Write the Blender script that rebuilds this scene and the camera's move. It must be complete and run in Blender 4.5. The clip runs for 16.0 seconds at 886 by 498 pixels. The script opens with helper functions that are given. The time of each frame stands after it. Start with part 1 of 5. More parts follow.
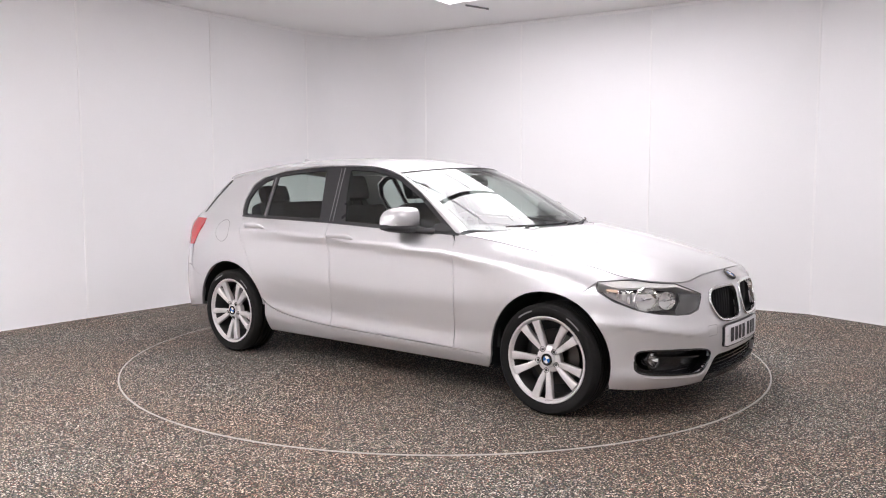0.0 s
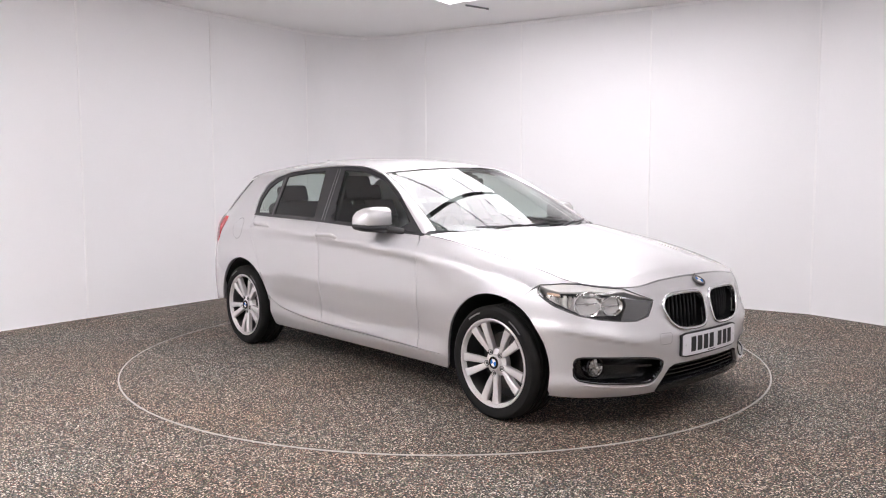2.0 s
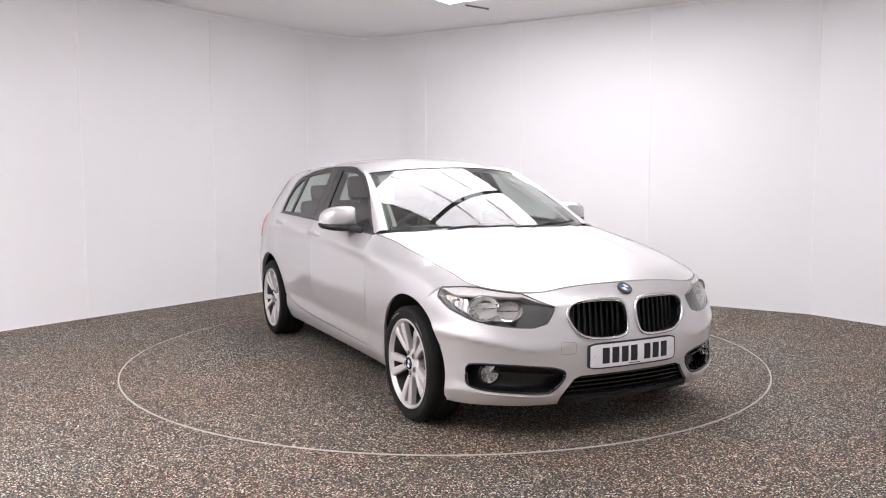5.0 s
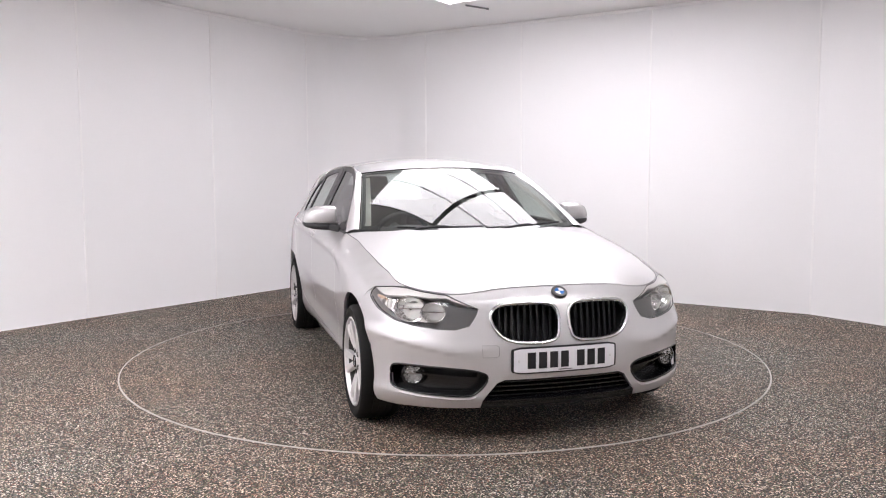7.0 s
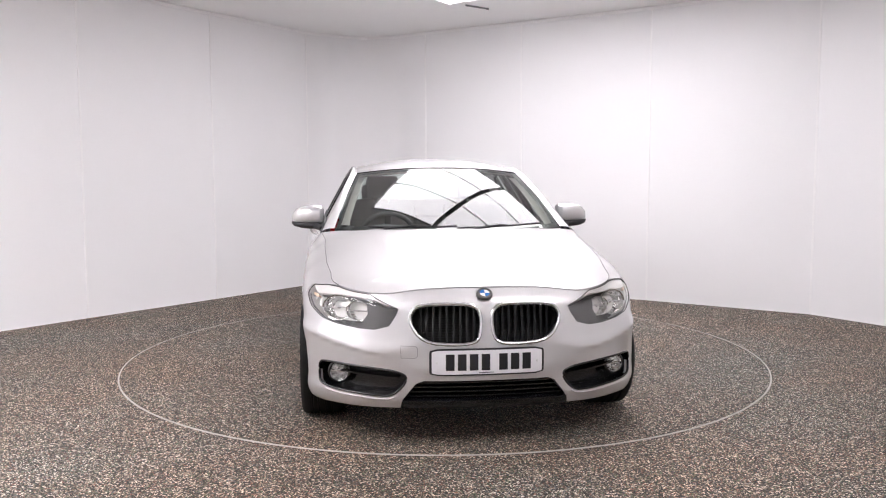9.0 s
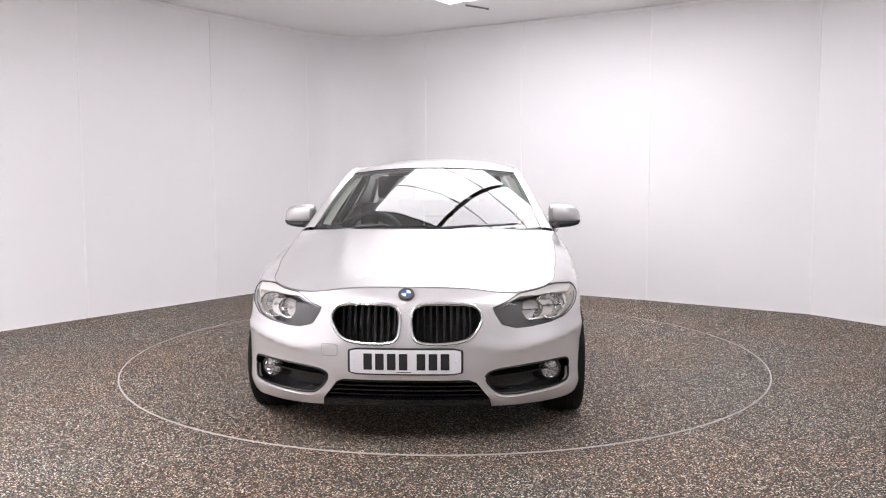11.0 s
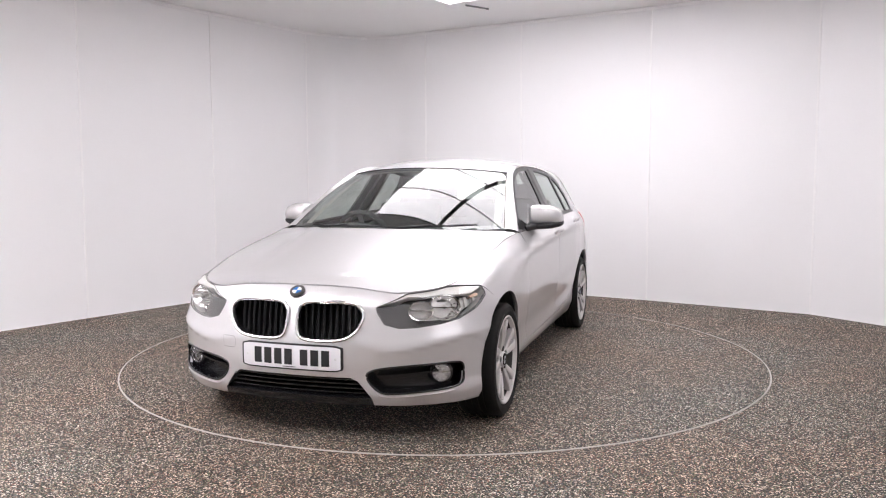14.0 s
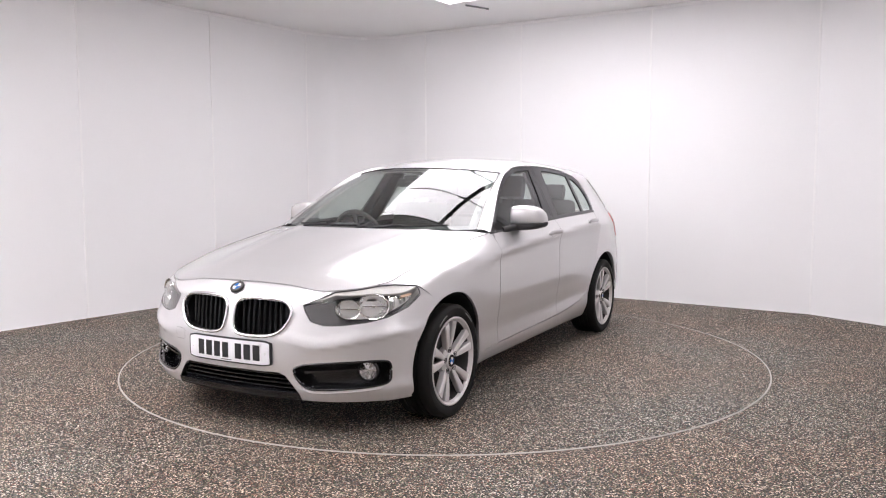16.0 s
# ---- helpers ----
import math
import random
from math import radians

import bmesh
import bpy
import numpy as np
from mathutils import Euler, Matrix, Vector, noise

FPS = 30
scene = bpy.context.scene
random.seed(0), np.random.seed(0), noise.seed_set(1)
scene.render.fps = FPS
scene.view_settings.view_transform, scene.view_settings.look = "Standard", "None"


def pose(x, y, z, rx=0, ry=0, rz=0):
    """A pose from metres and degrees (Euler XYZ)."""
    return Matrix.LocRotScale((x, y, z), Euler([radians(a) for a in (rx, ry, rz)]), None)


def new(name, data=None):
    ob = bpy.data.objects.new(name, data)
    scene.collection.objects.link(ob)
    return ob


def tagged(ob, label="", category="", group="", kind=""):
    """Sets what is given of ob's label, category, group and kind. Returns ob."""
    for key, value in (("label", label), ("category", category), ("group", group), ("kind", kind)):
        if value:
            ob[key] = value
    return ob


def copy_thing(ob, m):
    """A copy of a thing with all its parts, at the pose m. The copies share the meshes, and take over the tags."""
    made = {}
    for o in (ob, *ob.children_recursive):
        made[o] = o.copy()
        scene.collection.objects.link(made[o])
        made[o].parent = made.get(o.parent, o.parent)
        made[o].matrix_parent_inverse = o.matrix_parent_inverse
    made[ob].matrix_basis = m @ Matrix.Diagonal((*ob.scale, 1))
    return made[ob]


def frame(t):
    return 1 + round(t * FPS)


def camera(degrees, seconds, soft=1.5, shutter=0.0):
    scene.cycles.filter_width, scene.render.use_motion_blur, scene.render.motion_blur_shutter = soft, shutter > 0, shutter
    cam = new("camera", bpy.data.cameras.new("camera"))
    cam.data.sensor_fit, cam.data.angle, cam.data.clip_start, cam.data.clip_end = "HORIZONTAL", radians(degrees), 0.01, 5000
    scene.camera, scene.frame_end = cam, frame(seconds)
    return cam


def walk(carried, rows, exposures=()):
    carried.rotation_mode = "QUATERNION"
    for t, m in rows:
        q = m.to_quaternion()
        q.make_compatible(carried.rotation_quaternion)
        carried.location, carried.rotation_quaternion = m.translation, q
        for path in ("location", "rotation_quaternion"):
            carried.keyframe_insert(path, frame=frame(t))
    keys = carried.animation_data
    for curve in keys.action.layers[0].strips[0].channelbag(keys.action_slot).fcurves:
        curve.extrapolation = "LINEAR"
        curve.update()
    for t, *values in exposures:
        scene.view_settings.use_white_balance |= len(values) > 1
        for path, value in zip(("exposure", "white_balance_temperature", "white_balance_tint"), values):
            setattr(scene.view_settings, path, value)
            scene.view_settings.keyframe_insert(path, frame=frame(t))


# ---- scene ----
# ---- camera: fixed on its stand before the turntable ----
cam = camera(58.07, 16.0, soft=1.1)
EYE = pose(0, -5.819, 1.2627, 90 - 5.007, 0, 0.093) @ pose(0, 0, 0, 0, 0, -0.16)
walk(cam, [(0.0, EYE), (16.0, EYE)], exposures=[(0.0, 0.0, 6500, 10), (16.0, 0.0, 6500, 10)])

# ---- light: the luminous ceiling over the turntable and a dim closed room ----
world = bpy.data.worlds.new("studio_world")
world.use_nodes = True
world.node_tree.nodes["Background"].inputs[0].default_value = (0.9, 0.92, 1.0, 1)
world.node_tree.nodes["Background"].inputs[1].default_value = 0.05
scene.world = world
LIGHT_STRENGTH = 7.3
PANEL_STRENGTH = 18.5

# ---- materials ----


def nodes_of(name):
    m = bpy.data.materials.new(name)
    m.use_nodes = True
    nt = m.node_tree
    return m, nt, nt.nodes["Principled BSDF"]


def put(b, **kw):
    for k, v in kw.items():
        b.inputs[k.replace("_", " ")].default_value = v


def noise_node(nt, scale, detail=3.0, rough=0.55):
    co = nt.nodes.new("ShaderNodeTexCoord")
    n = nt.nodes.new("ShaderNodeTexNoise")
    n.inputs["Scale"].default_value = scale
    n.inputs["Detail"].default_value = detail
    n.inputs["Roughness"].default_value = rough
    nt.links.new(co.outputs["Object"], n.inputs["Vector"])
    return n


def ramp_node(nt, src, stops):
    r = nt.nodes.new("ShaderNodeValToRGB")
    el = r.color_ramp.elements
    while len(el) < len(stops):
        el.new(0.5)
    for e, (p, c) in zip(el, stops):
        e.position = p
        e.color = (*c, 1) if len(c) == 3 else c
    nt.links.new(src, r.inputs[0])
    return r


def bump_node(nt, b, src, strength, dist):
    bu = nt.nodes.new("ShaderNodeBump")
    bu.inputs["Strength"].default_value = strength
    bu.inputs["Distance"].default_value = dist
    nt.links.new(src, bu.inputs["Height"])
    nt.links.new(bu.outputs[0], b.inputs["Normal"])
    return bu


def surface(name, colour, rough=0.5, metal=0.0, var=0.08, scale=6.0, fine=90.0, bump=0.0, coat=0.0, **kw):
    """A plain surface with large and fine variation of tone and gloss."""
    m, nt, b = nodes_of(name)
    big, small = noise_node(nt, scale), noise_node(nt, fine, 2.0)
    mix = nt.nodes.new("ShaderNodeMath")
    mix.operation = "MULTIPLY_ADD"
    nt.links.new(big.outputs[0], mix.inputs[0])
    mix.inputs[1].default_value = 0.65
    sm = nt.nodes.new("ShaderNodeMath")
    sm.operation = "MULTIPLY"
    sm.inputs[1].default_value = 0.35
    nt.links.new(small.outputs[0], sm.inputs[0])
    nt.links.new(sm.outputs[0], mix.inputs[2])
    lo = tuple(c * (1 - var) for c in colour)
    hi = tuple(min(1, c * (1 + var)) for c in colour)
    r = ramp_node(nt, mix.outputs[0], [(0.3, lo), (0.7, hi)])
    nt.links.new(r.outputs[0], b.inputs["Base Color"])
    rr = nt.nodes.new("ShaderNodeMapRange")
    rr.inputs["From Min"].default_value, rr.inputs["From Max"].default_value = 0.3, 0.7
    rr.inputs["To Min"].default_value, rr.inputs["To Max"].default_value = rough * 0.88, min(1, rough * 1.12)
    nt.links.new(big.outputs[0], rr.inputs["Value"])
    nt.links.new(rr.outputs[0], b.inputs["Roughness"])
    put(b, Metallic=metal, Coat_Weight=coat, **kw)
    if bump:
        bump_node(nt, b, small.outputs[0], bump, 0.002)
    return m


def glass_like(name, tint, mix_gloss, alpha_rough=0.0, ior=1.5):
    """Thin glazing: a tinted see-through sheet with a Fresnel gloss."""
    m = bpy.data.materials.new(name)
    m.use_nodes = True
    nt = m.node_tree
    nt.nodes.clear()
    out = nt.nodes.new("ShaderNodeOutputMaterial")
    tr = nt.nodes.new("ShaderNodeBsdfTransparent")
    tr.inputs[0].default_value = (*tint, 1)
    gl = nt.nodes.new("ShaderNodeBsdfGlossy")
    gl.inputs["Roughness"].default_value = alpha_rough
    fr = nt.nodes.new("ShaderNodeLayerWeight")
    po = nt.nodes.new("ShaderNodeMath")
    po.operation = "POWER"
    po.inputs[1].default_value = 4.0
    mu = nt.nodes.new("ShaderNodeMath")
    mu.operation = "MULTIPLY_ADD"
    mu.inputs[1].default_value = 0.9
    mu.inputs[2].default_value = mix_gloss
    mu.use_clamp = True
    mx = nt.nodes.new("ShaderNodeMixShader")
    nt.links.new(fr.outputs["Facing"], po.inputs[0])
    nt.links.new(po.outputs[0], mu.inputs[0])
    nt.links.new(mu.outputs[0], mx.inputs[0])
    nt.links.new(tr.outputs[0], mx.inputs[1])
    nt.links.new(gl.outputs[0], mx.inputs[2])
    nt.links.new(mx.outputs[0], out.inputs[0])
    return m


def glow(name, colour, strength):
    m, nt, b = nodes_of(name)
    n = noise_node(nt, 1.3)
    r = ramp_node(nt, n.outputs[0], [(0.3, tuple(c * 0.95 for c in colour)), (0.7, colour)])
    nt.links.new(r.outputs[0], b.inputs["Emission Color"])
    put(b, Emission_Strength=strength, Roughness=0.6)
    return m


def speckled_floor():
    """Bound rubber granules: dark matrix with grey, tan and pale chips, softly blotched."""
    m, nt, b = nodes_of("rubber_granule_floor")
    co = nt.nodes.new("ShaderNodeTexCoord")
    vo = nt.nodes.new("ShaderNodeTexVoronoi")
    vo.inputs["Scale"].default_value = 190.0
    nt.links.new(co.outputs["Object"], vo.inputs["Vector"])
    sep = nt.nodes.new("ShaderNodeSeparateColor")
    nt.links.new(vo.outputs["Color"], sep.inputs[0])
    r = ramp_node(nt, sep.outputs[0], FLOOR_CHIPS)
    r.color_ramp.interpolation = "CONSTANT"
    big = noise_node(nt, 0.7, 5.0)
    tone = ramp_node(nt, big.outputs[0], [(0.35, (0.92, 0.735, 0.62)), (0.65, (0.82, 0.795, 0.765))])
    mx = nt.nodes.new("ShaderNodeMix")
    mx.data_type, mx.blend_type = "RGBA", "MULTIPLY"
    mx.inputs[0].default_value = 1.0
    nt.links.new(r.outputs[0], mx.inputs[6])
    nt.links.new(tone.outputs[0], mx.inputs[7])
    nt.links.new(mx.outputs[2], b.inputs["Base Color"])
    put(b, Roughness=0.75)
    bump_node(nt, b, vo.outputs["Distance"], 0.6, 0.003)
    return m


FLOOR_CHIPS = [(0.0, (0.008, 0.0075, 0.007)), (0.34, (0.035, 0.031, 0.025)), (0.52, (0.11, 0.098, 0.075)), (0.64, (0.27, 0.13, 0.095)),
               (0.69, (0.10, 0.17, 0.095)), (0.74, (0.13, 0.15, 0.18)), (0.80, (0.38, 0.355, 0.305)), (0.915, (0.92, 0.89, 0.83))]


def car_paint():
    m, nt, b = nodes_of("silver_metallic_paint")
    fl = noise_node(nt, 900.0, 1.0)
    big = noise_node(nt, 2.0)
    r = ramp_node(nt, fl.outputs[0], [(0.3, (0.625, 0.617, 0.626)), (0.7, (0.705, 0.697, 0.706))])
    nt.links.new(r.outputs[0], b.inputs["Base Color"])
    rr = nt.nodes.new("ShaderNodeMapRange")
    rr.inputs["To Min"].default_value, rr.inputs["To Max"].default_value = 0.41, 0.48
    nt.links.new(big.outputs[0], rr.inputs["Value"])
    nt.links.new(rr.outputs[0], b.inputs["Roughness"])
    put(b, Metallic=0.68, Coat_Weight=1.0, Coat_Roughness=0.012)
    return m


M_WALL = surface("white_wall_panel", (0.91, 0.907, 0.92), 0.45, var=0.012, scale=1.2, fine=60, bump=0.03)
M_STRIP = surface("white_joint_strip", (0.95, 0.945, 0.95), 0.4, var=0.01)
M_CEIL = surface("white_ceiling_board", (0.94, 0.94, 0.94), 0.7, var=0.015, scale=1.0, bump=0.03)
M_FLOOR = speckled_floor()
M_RIM = surface("brushed_steel_edge", (0.52, 0.50, 0.47), 0.5, 0.4, var=0.1, fine=200)
M_GLOW = glow("luminous_ceiling_panel", (1.0, 0.957, 1.0), LIGHT_STRENGTH)
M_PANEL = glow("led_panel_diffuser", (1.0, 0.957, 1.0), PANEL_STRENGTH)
M_BAR = surface("dark_grey_ceiling_bar", (0.11, 0.11, 0.115), 0.5)
M_PAINT = car_paint()
M_BLACK = surface("black_grained_plastic", (0.018, 0.018, 0.02), 0.5, bump=0.1, var=0.15)
M_GLOSSBLACK = surface("gloss_black_plastic", (0.005, 0.005, 0.0065), 0.2, coat=0.15)
M_GRILLE = surface("grille_black", (0.006, 0.006, 0.007), 0.35, Specular_IOR_Level=0.35)
M_TRIM = surface("satin_black_window_trim", (0.022, 0.022, 0.024), 0.3)
M_RUBBER = surface("tyre_rubber", (0.0095, 0.009, 0.0088), 0.72, bump=0.15, var=0.2, Specular_IOR_Level=0.22)
M_ALLOY = surface("silver_alloy_lacquer", (0.66, 0.635, 0.63), 0.4, 0.3, coat=0.4, var=0.04)
# alloy with shade put into its colour, for wheel barrel and bolts
M_DARKALLOY = surface("shaded_alloy", (0.07, 0.068, 0.066), 0.45, 0.5)
M_CHROME = surface("chrome", (0.78, 0.78, 0.79), 0.07, 1.0, var=0.02)
M_STEEL = surface("brake_disc_steel", (0.10, 0.095, 0.09), 0.4, 1.0)
M_SCREEN = glass_like("windscreen_glass", (0.82, 0.88, 0.85), 0.095)
M_GLASS = glass_like("side_window_glass", (0.70, 0.77, 0.74), 0.05)
M_LENS = glass_like("clear_lamp_lens", (0.94, 0.94, 0.93), 0.045)
M_RED = surface("red_lamp_lens", (0.50, 0.008, 0.014), 0.25, coat=0.3)
M_AMBER = surface("amber_indicator", (0.78, 0.57, 0.42), 0.3, coat=0.4)
M_GREYLAMP = surface("grey_lamp_bezel", (0.22, 0.22, 0.225), 0.25)
M_BEZEL = surface("grey_lamp_housing", (0.11, 0.11, 0.113), 0.3)
M_FACET = surface("faceted_chrome", (0.86, 0.86, 0.86), 0.13, 1.0, var=0.03)
M_LAMPSILVER = surface("lamp_silver", (0.74, 0.73, 0.725), 0.3, 0.3)
M_LAMPWHITE = surface("pale_lamp_plastic", (0.78, 0.77, 0.76), 0.3, coat=0.3, var=0.03)
M_SEAT = surface("charcoal_seat_cloth", (0.06, 0.057, 0.056), 0.9, bump=0.3, var=0.2)
M_DASH = surface("soft_black_dashboard", (0.055, 0.055, 0.057), 0.7, bump=0.2)
M_LINING = surface("pale_grey_headlining", (0.55, 0.53, 0.50), 0.9)
M_PLATE = surface("white_reflective_plate", (0.80, 0.79, 0.82), 0.35, coat=0.4, var=0.02)
M_INK = surface("black_plate_lettering", (0.01, 0.01, 0.012), 0.5)
M_BLUE = surface("blue_enamel", (0.03, 0.16, 0.48), 0.2, coat=0.8)
M_WHITE = surface("white_enamel", (0.8, 0.8, 0.8), 0.2, coat=0.8)

# ---- mesh helpers ----


def mesh_object(name, verts, faces, material, parent=None, normals=None, smooth=True, label=""):
    me = bpy.data.meshes.new(name)
    if normals is not None:
        V, N = np.array(verts, float), np.array(normals, float)
        turned = []
        for f in faces:
            fn = np.cross(V[f[1]] - V[f[0]], V[f[2]] - V[f[0]]) + (np.cross(V[f[2]] - V[f[0]], V[f[3]] - V[f[0]]) if len(f) > 3 else 0)
            turned.append(tuple(f)[::-1] if fn @ N[list(f)].sum(0) < 0 else tuple(f))
        faces = turned
    me.from_pydata([tuple(map(float, v)) for v in verts], [], [tuple(map(int, f)) for f in faces])
    if material:
        me.materials.append(material)
    me.polygons.foreach_set("use_smooth", [smooth] * len(me.polygons))
    me.update()
    if normals is not None:
        me.normals_split_custom_set_from_vertices([tuple(map(float, n)) for n in normals])
    ob = new(name, me)
    if parent:
        ob.parent = parent
    if label:
        tagged(ob, label)
    return ob


def part(name, bm, material, parent, label="", smooth=False):
    me = bpy.data.meshes.new(name)
    bmesh.ops.recalc_face_normals(bm, faces=bm.faces)
    bm.to_mesh(me)
    bm.free()
    me.materials.append(material)
    me.polygons.foreach_set("use_smooth", [smooth] * len(me.polygons))
    if smooth:
        me.set_sharp_from_angle(angle=radians(38))
    ob = new(name, me)
    ob.parent = parent
    if label:
        tagged(ob, label)
    return ob


def empty(name, m=None):
    ob = new(name)
    ob.empty_display_size = 0.2
    if m:
        ob.matrix_basis = m
    return ob


def box(bm, lo, hi, bevel=0.0, m=None):
    r = bmesh.ops.create_cube(bm, size=1.0)
    vs = r["verts"]
    for v in vs:
        v.co = Vector([lo[i] + (v.co[i] + 0.5) * (hi[i] - lo[i]) for i in range(3)])
    if bevel:
        es = list({e for v in vs for e in v.link_edges})
        r = bmesh.ops.bevel(bm, geom=es, offset=bevel, segments=2, affect="EDGES", profile=0.6)
        vs = list({v for f in r["faces"] for v in f.verts} | {v for v in vs if v.is_valid})
    if m:
        for v in vs:
            v.co = m @ v.co
    return vs


def lathe(bm, profile, n=48, axis="y", m=None):
    """Turns a profile of (radius, along) about the axis."""
    rings = []
    for r, h in profile:
        ring = []
        for i in range(n):
            a = 2 * math.pi * i / n
            c, s_ = r * math.cos(a), r * math.sin(a)
            co = Vector((c, h, s_)) if axis == "y" else Vector((h, c, s_)) if axis == "x" else Vector((c, s_, h))
            ring.append(bm.verts.new(m @ co if m else co))
        rings.append(ring)
    for p, q in zip(rings, rings[1:]):
        for i in range(n):
            bm.faces.new((p[i], p[(i + 1) % n], q[(i + 1) % n], q[i]))
    return rings


def tube(bm, pts, radius, n=8, closed=False):
    """A round rod along points."""
    pts = [Vector(p) for p in pts]
    k = len(pts)
    rings = []
    up = Vector((0, 0, 1))
    for i, p in enumerate(pts):
        a = pts[(i - 1) % k] if (closed or i) else p
        b = pts[(i + 1) % k] if (closed or i < k - 1) else p
        d = (b - a).normalized()
        u = d.cross(up)
        if u.length < 0.05:
            u = d.cross(Vector((1, 0, 0)))
        u.normalize()
        w = u.cross(d)
        r = radius[i] if isinstance(radius, (list, tuple)) else radius
        rings.append([bm.verts.new(p + r * (math.cos(2 * math.pi * j / n) * u + math.sin(2 * math.pi * j / n) * w)) for j in range(n)])
    pairs = list(zip(rings, rings[1:])) + ([(rings[-1], rings[0])] if closed else [])
    for p, q in pairs:
        for j in range(n):
            bm.faces.new((p[j], p[(j + 1) % n], q[(j + 1) % n], q[j]))
    if not closed:
        bm.faces.new(rings[0])
        bm.faces.new(rings[-1])


def prism(bm, outline, lo, hi, m=None):
    """A solid of a plane outline (x, y) between two heights."""
    a = [bm.verts.new((m or Matrix()) @ Vector((x, y, lo))) for x, y in outline]
    b = [bm.verts.new((m or Matrix()) @ Vector((x, y, hi))) for x, y in outline]
    n = len(a)
    bm.faces.new(a[::-1])
    bm.faces.new(b)
    for i in range(n):
        bm.faces.new((a[i], a[(i + 1) % n], b[(i + 1) % n], b[i]))


# ---- the room: white panels round a turntable, closed out of view behind the stand ----
HEIGHT = 2.991
GROUND = -0.008
# plan of the wall's inner face, joint by joint, with the rounded back corner
# the last corner is unseen, pulled inward so pale wall reflects in the car's flank
PLAN = [(-5.233, -1.322), (-4.146, 0.258), (-3.291, 1.471), (-2.435, 2.653), (-1.63, 3.78), (-1.278, 4.042), (-0.936, 4.152), (-0.584, 4.082),
        (-0.221, 3.84), (0.865, 3.227), (2.113, 2.472), (3.421, 1.576), (4.025, 0.6), (5.031, -1.07), (5.031, -8.014), (-2.7, -8.014)]
JOINTS = {1, 2, 3, 4, 8, 9, 10, 11, 12}


def room():
    bm = bmesh.new()
    box(bm, (-9, -10, -0.2), (9, 7, GROUND))
    floor = part("floor", bm, M_FLOOR, None, "dark speckled rubber granule flooring round the turntable")
    floor["kind"], floor["category"] = "structure", "floor"
    bm = bmesh.new()
    box(bm, (-9, -10, HEIGHT + 0.012), (9, 7, HEIGHT + 0.2))
    ceil = part("ceiling", bm, M_CEIL, None, "plain white boarded ceiling over the studio")
    ceil["kind"], ceil["category"] = "structure", "ceiling"
    n = len(PLAN)
    wall = tagged(empty("wall"), "white smooth panelled studio wall with slim joint strips", "wall", kind="structure")
    # the rounded back corner is one bent panel
    P = np.array(PLAN[3:10])
    bend = []
    for k in range(1, 5):
        for t in np.linspace(0, 1, 10, endpoint=False):
            p0, p1, p2, p3 = P[k - 1], P[k], P[k + 1], P[k + 2]
            bend.append(0.5 * (2 * p1 + (p2 - p0) * t + (2 * p0 - 5 * p1 + 4 * p2 - p3) * t ** 2 + (3 * p1 - p0 - 3 * p2 + p3) * t ** 3))
    bend.append(P[5])
    bm = bmesh.new()
    tang = np.gradient(np.array(bend), axis=0)
    tang /= np.linalg.norm(tang, axis=1)[:, None]
    rows = []
    for (x, y), (tx, ty) in zip(bend, tang):
        rows.append([bm.verts.new((x - ty * o, y + tx * o, z)) for o, z in ((0, GROUND + 0.001), (0, HEIGHT + 0.01), (0.06, HEIGHT + 0.01), (0.06, GROUND + 0.001))])
    for p, q in zip(rows, rows[1:]):
        for k in range(4):
            bm.faces.new((p[k], q[k], q[(k + 1) % 4], p[(k + 1) % 4]))
    bm.faces.new(rows[0])
    bm.faces.new(rows[-1])
    part("bent_panel", bm, M_WALL, wall, smooth=True)
    for i in range(n):
        if 4 <= i <= 7:
            continue
        a, b = Vector(PLAN[i]), Vector(PLAN[(i + 1) % n])
        d = (b - a).normalized()
        out = Vector((-d.y, d.x)) * 0.08
        bm = bmesh.new()
        g = 0.0015
        a2, b2 = a + d * (g if i in JOINTS else 0), b - d * (g if (i + 1) % n in JOINTS else 0)
        prism(bm, [tuple(a2), tuple(b2), tuple(b2 + out), tuple(a2 + out)], GROUND + 0.001, HEIGHT + 0.01)
        part("panel", bm, M_WALL, wall)
    for i in sorted(JOINTS):
        p = Vector(PLAN[i])
        d = (Vector(PLAN[(i + 1) % n]) - Vector(PLAN[i - 1])).normalized()
        inn = Vector((d.y, -d.x))
        bm = bmesh.new()
        w = 0.010
        prism(bm, [tuple(p - d * w + inn * 0.0005), tuple(p + d * w + inn * 0.0005), tuple(p + d * w * 0.8 + inn * 0.006), tuple(p - d * w * 0.8 + inn * 0.006)], GROUND + 0.003, HEIGHT + 0.008)
        part("joint_strip", bm, M_STRIP, wall)
    # a slim cove strip where wall meets ceiling, and a thin foot bead
    for name, z0, z1, w in (("cove_strip", HEIGHT - 0.022, HEIGHT + 0.009, 0.012), ("foot_bead", GROUND + 0.0005, GROUND + 0.012, 0.008)):
        for i in range(n):
            a, b = Vector(PLAN[i]), Vector(PLAN[(i + 1) % n])
            d = (b - a).normalized()
            inn = Vector((d.y, -d.x))
            bm = bmesh.new()
            prism(bm, [tuple(a + inn * 0.0008), tuple(b + inn * 0.0008), tuple(b + inn * w), tuple(a + inn * w)], z0, z1)
            part(name, bm, M_STRIP, wall)


room()
# ---- luminous ceiling, square to the walls ----
E1 = Vector((math.cos(radians(-34)), math.sin(radians(-34)), 0))
E2 = Vector((math.cos(radians(56)), math.sin(radians(56)), 0))
LIGHT_CORNER = Vector((0.09, 2.05, HEIGHT))


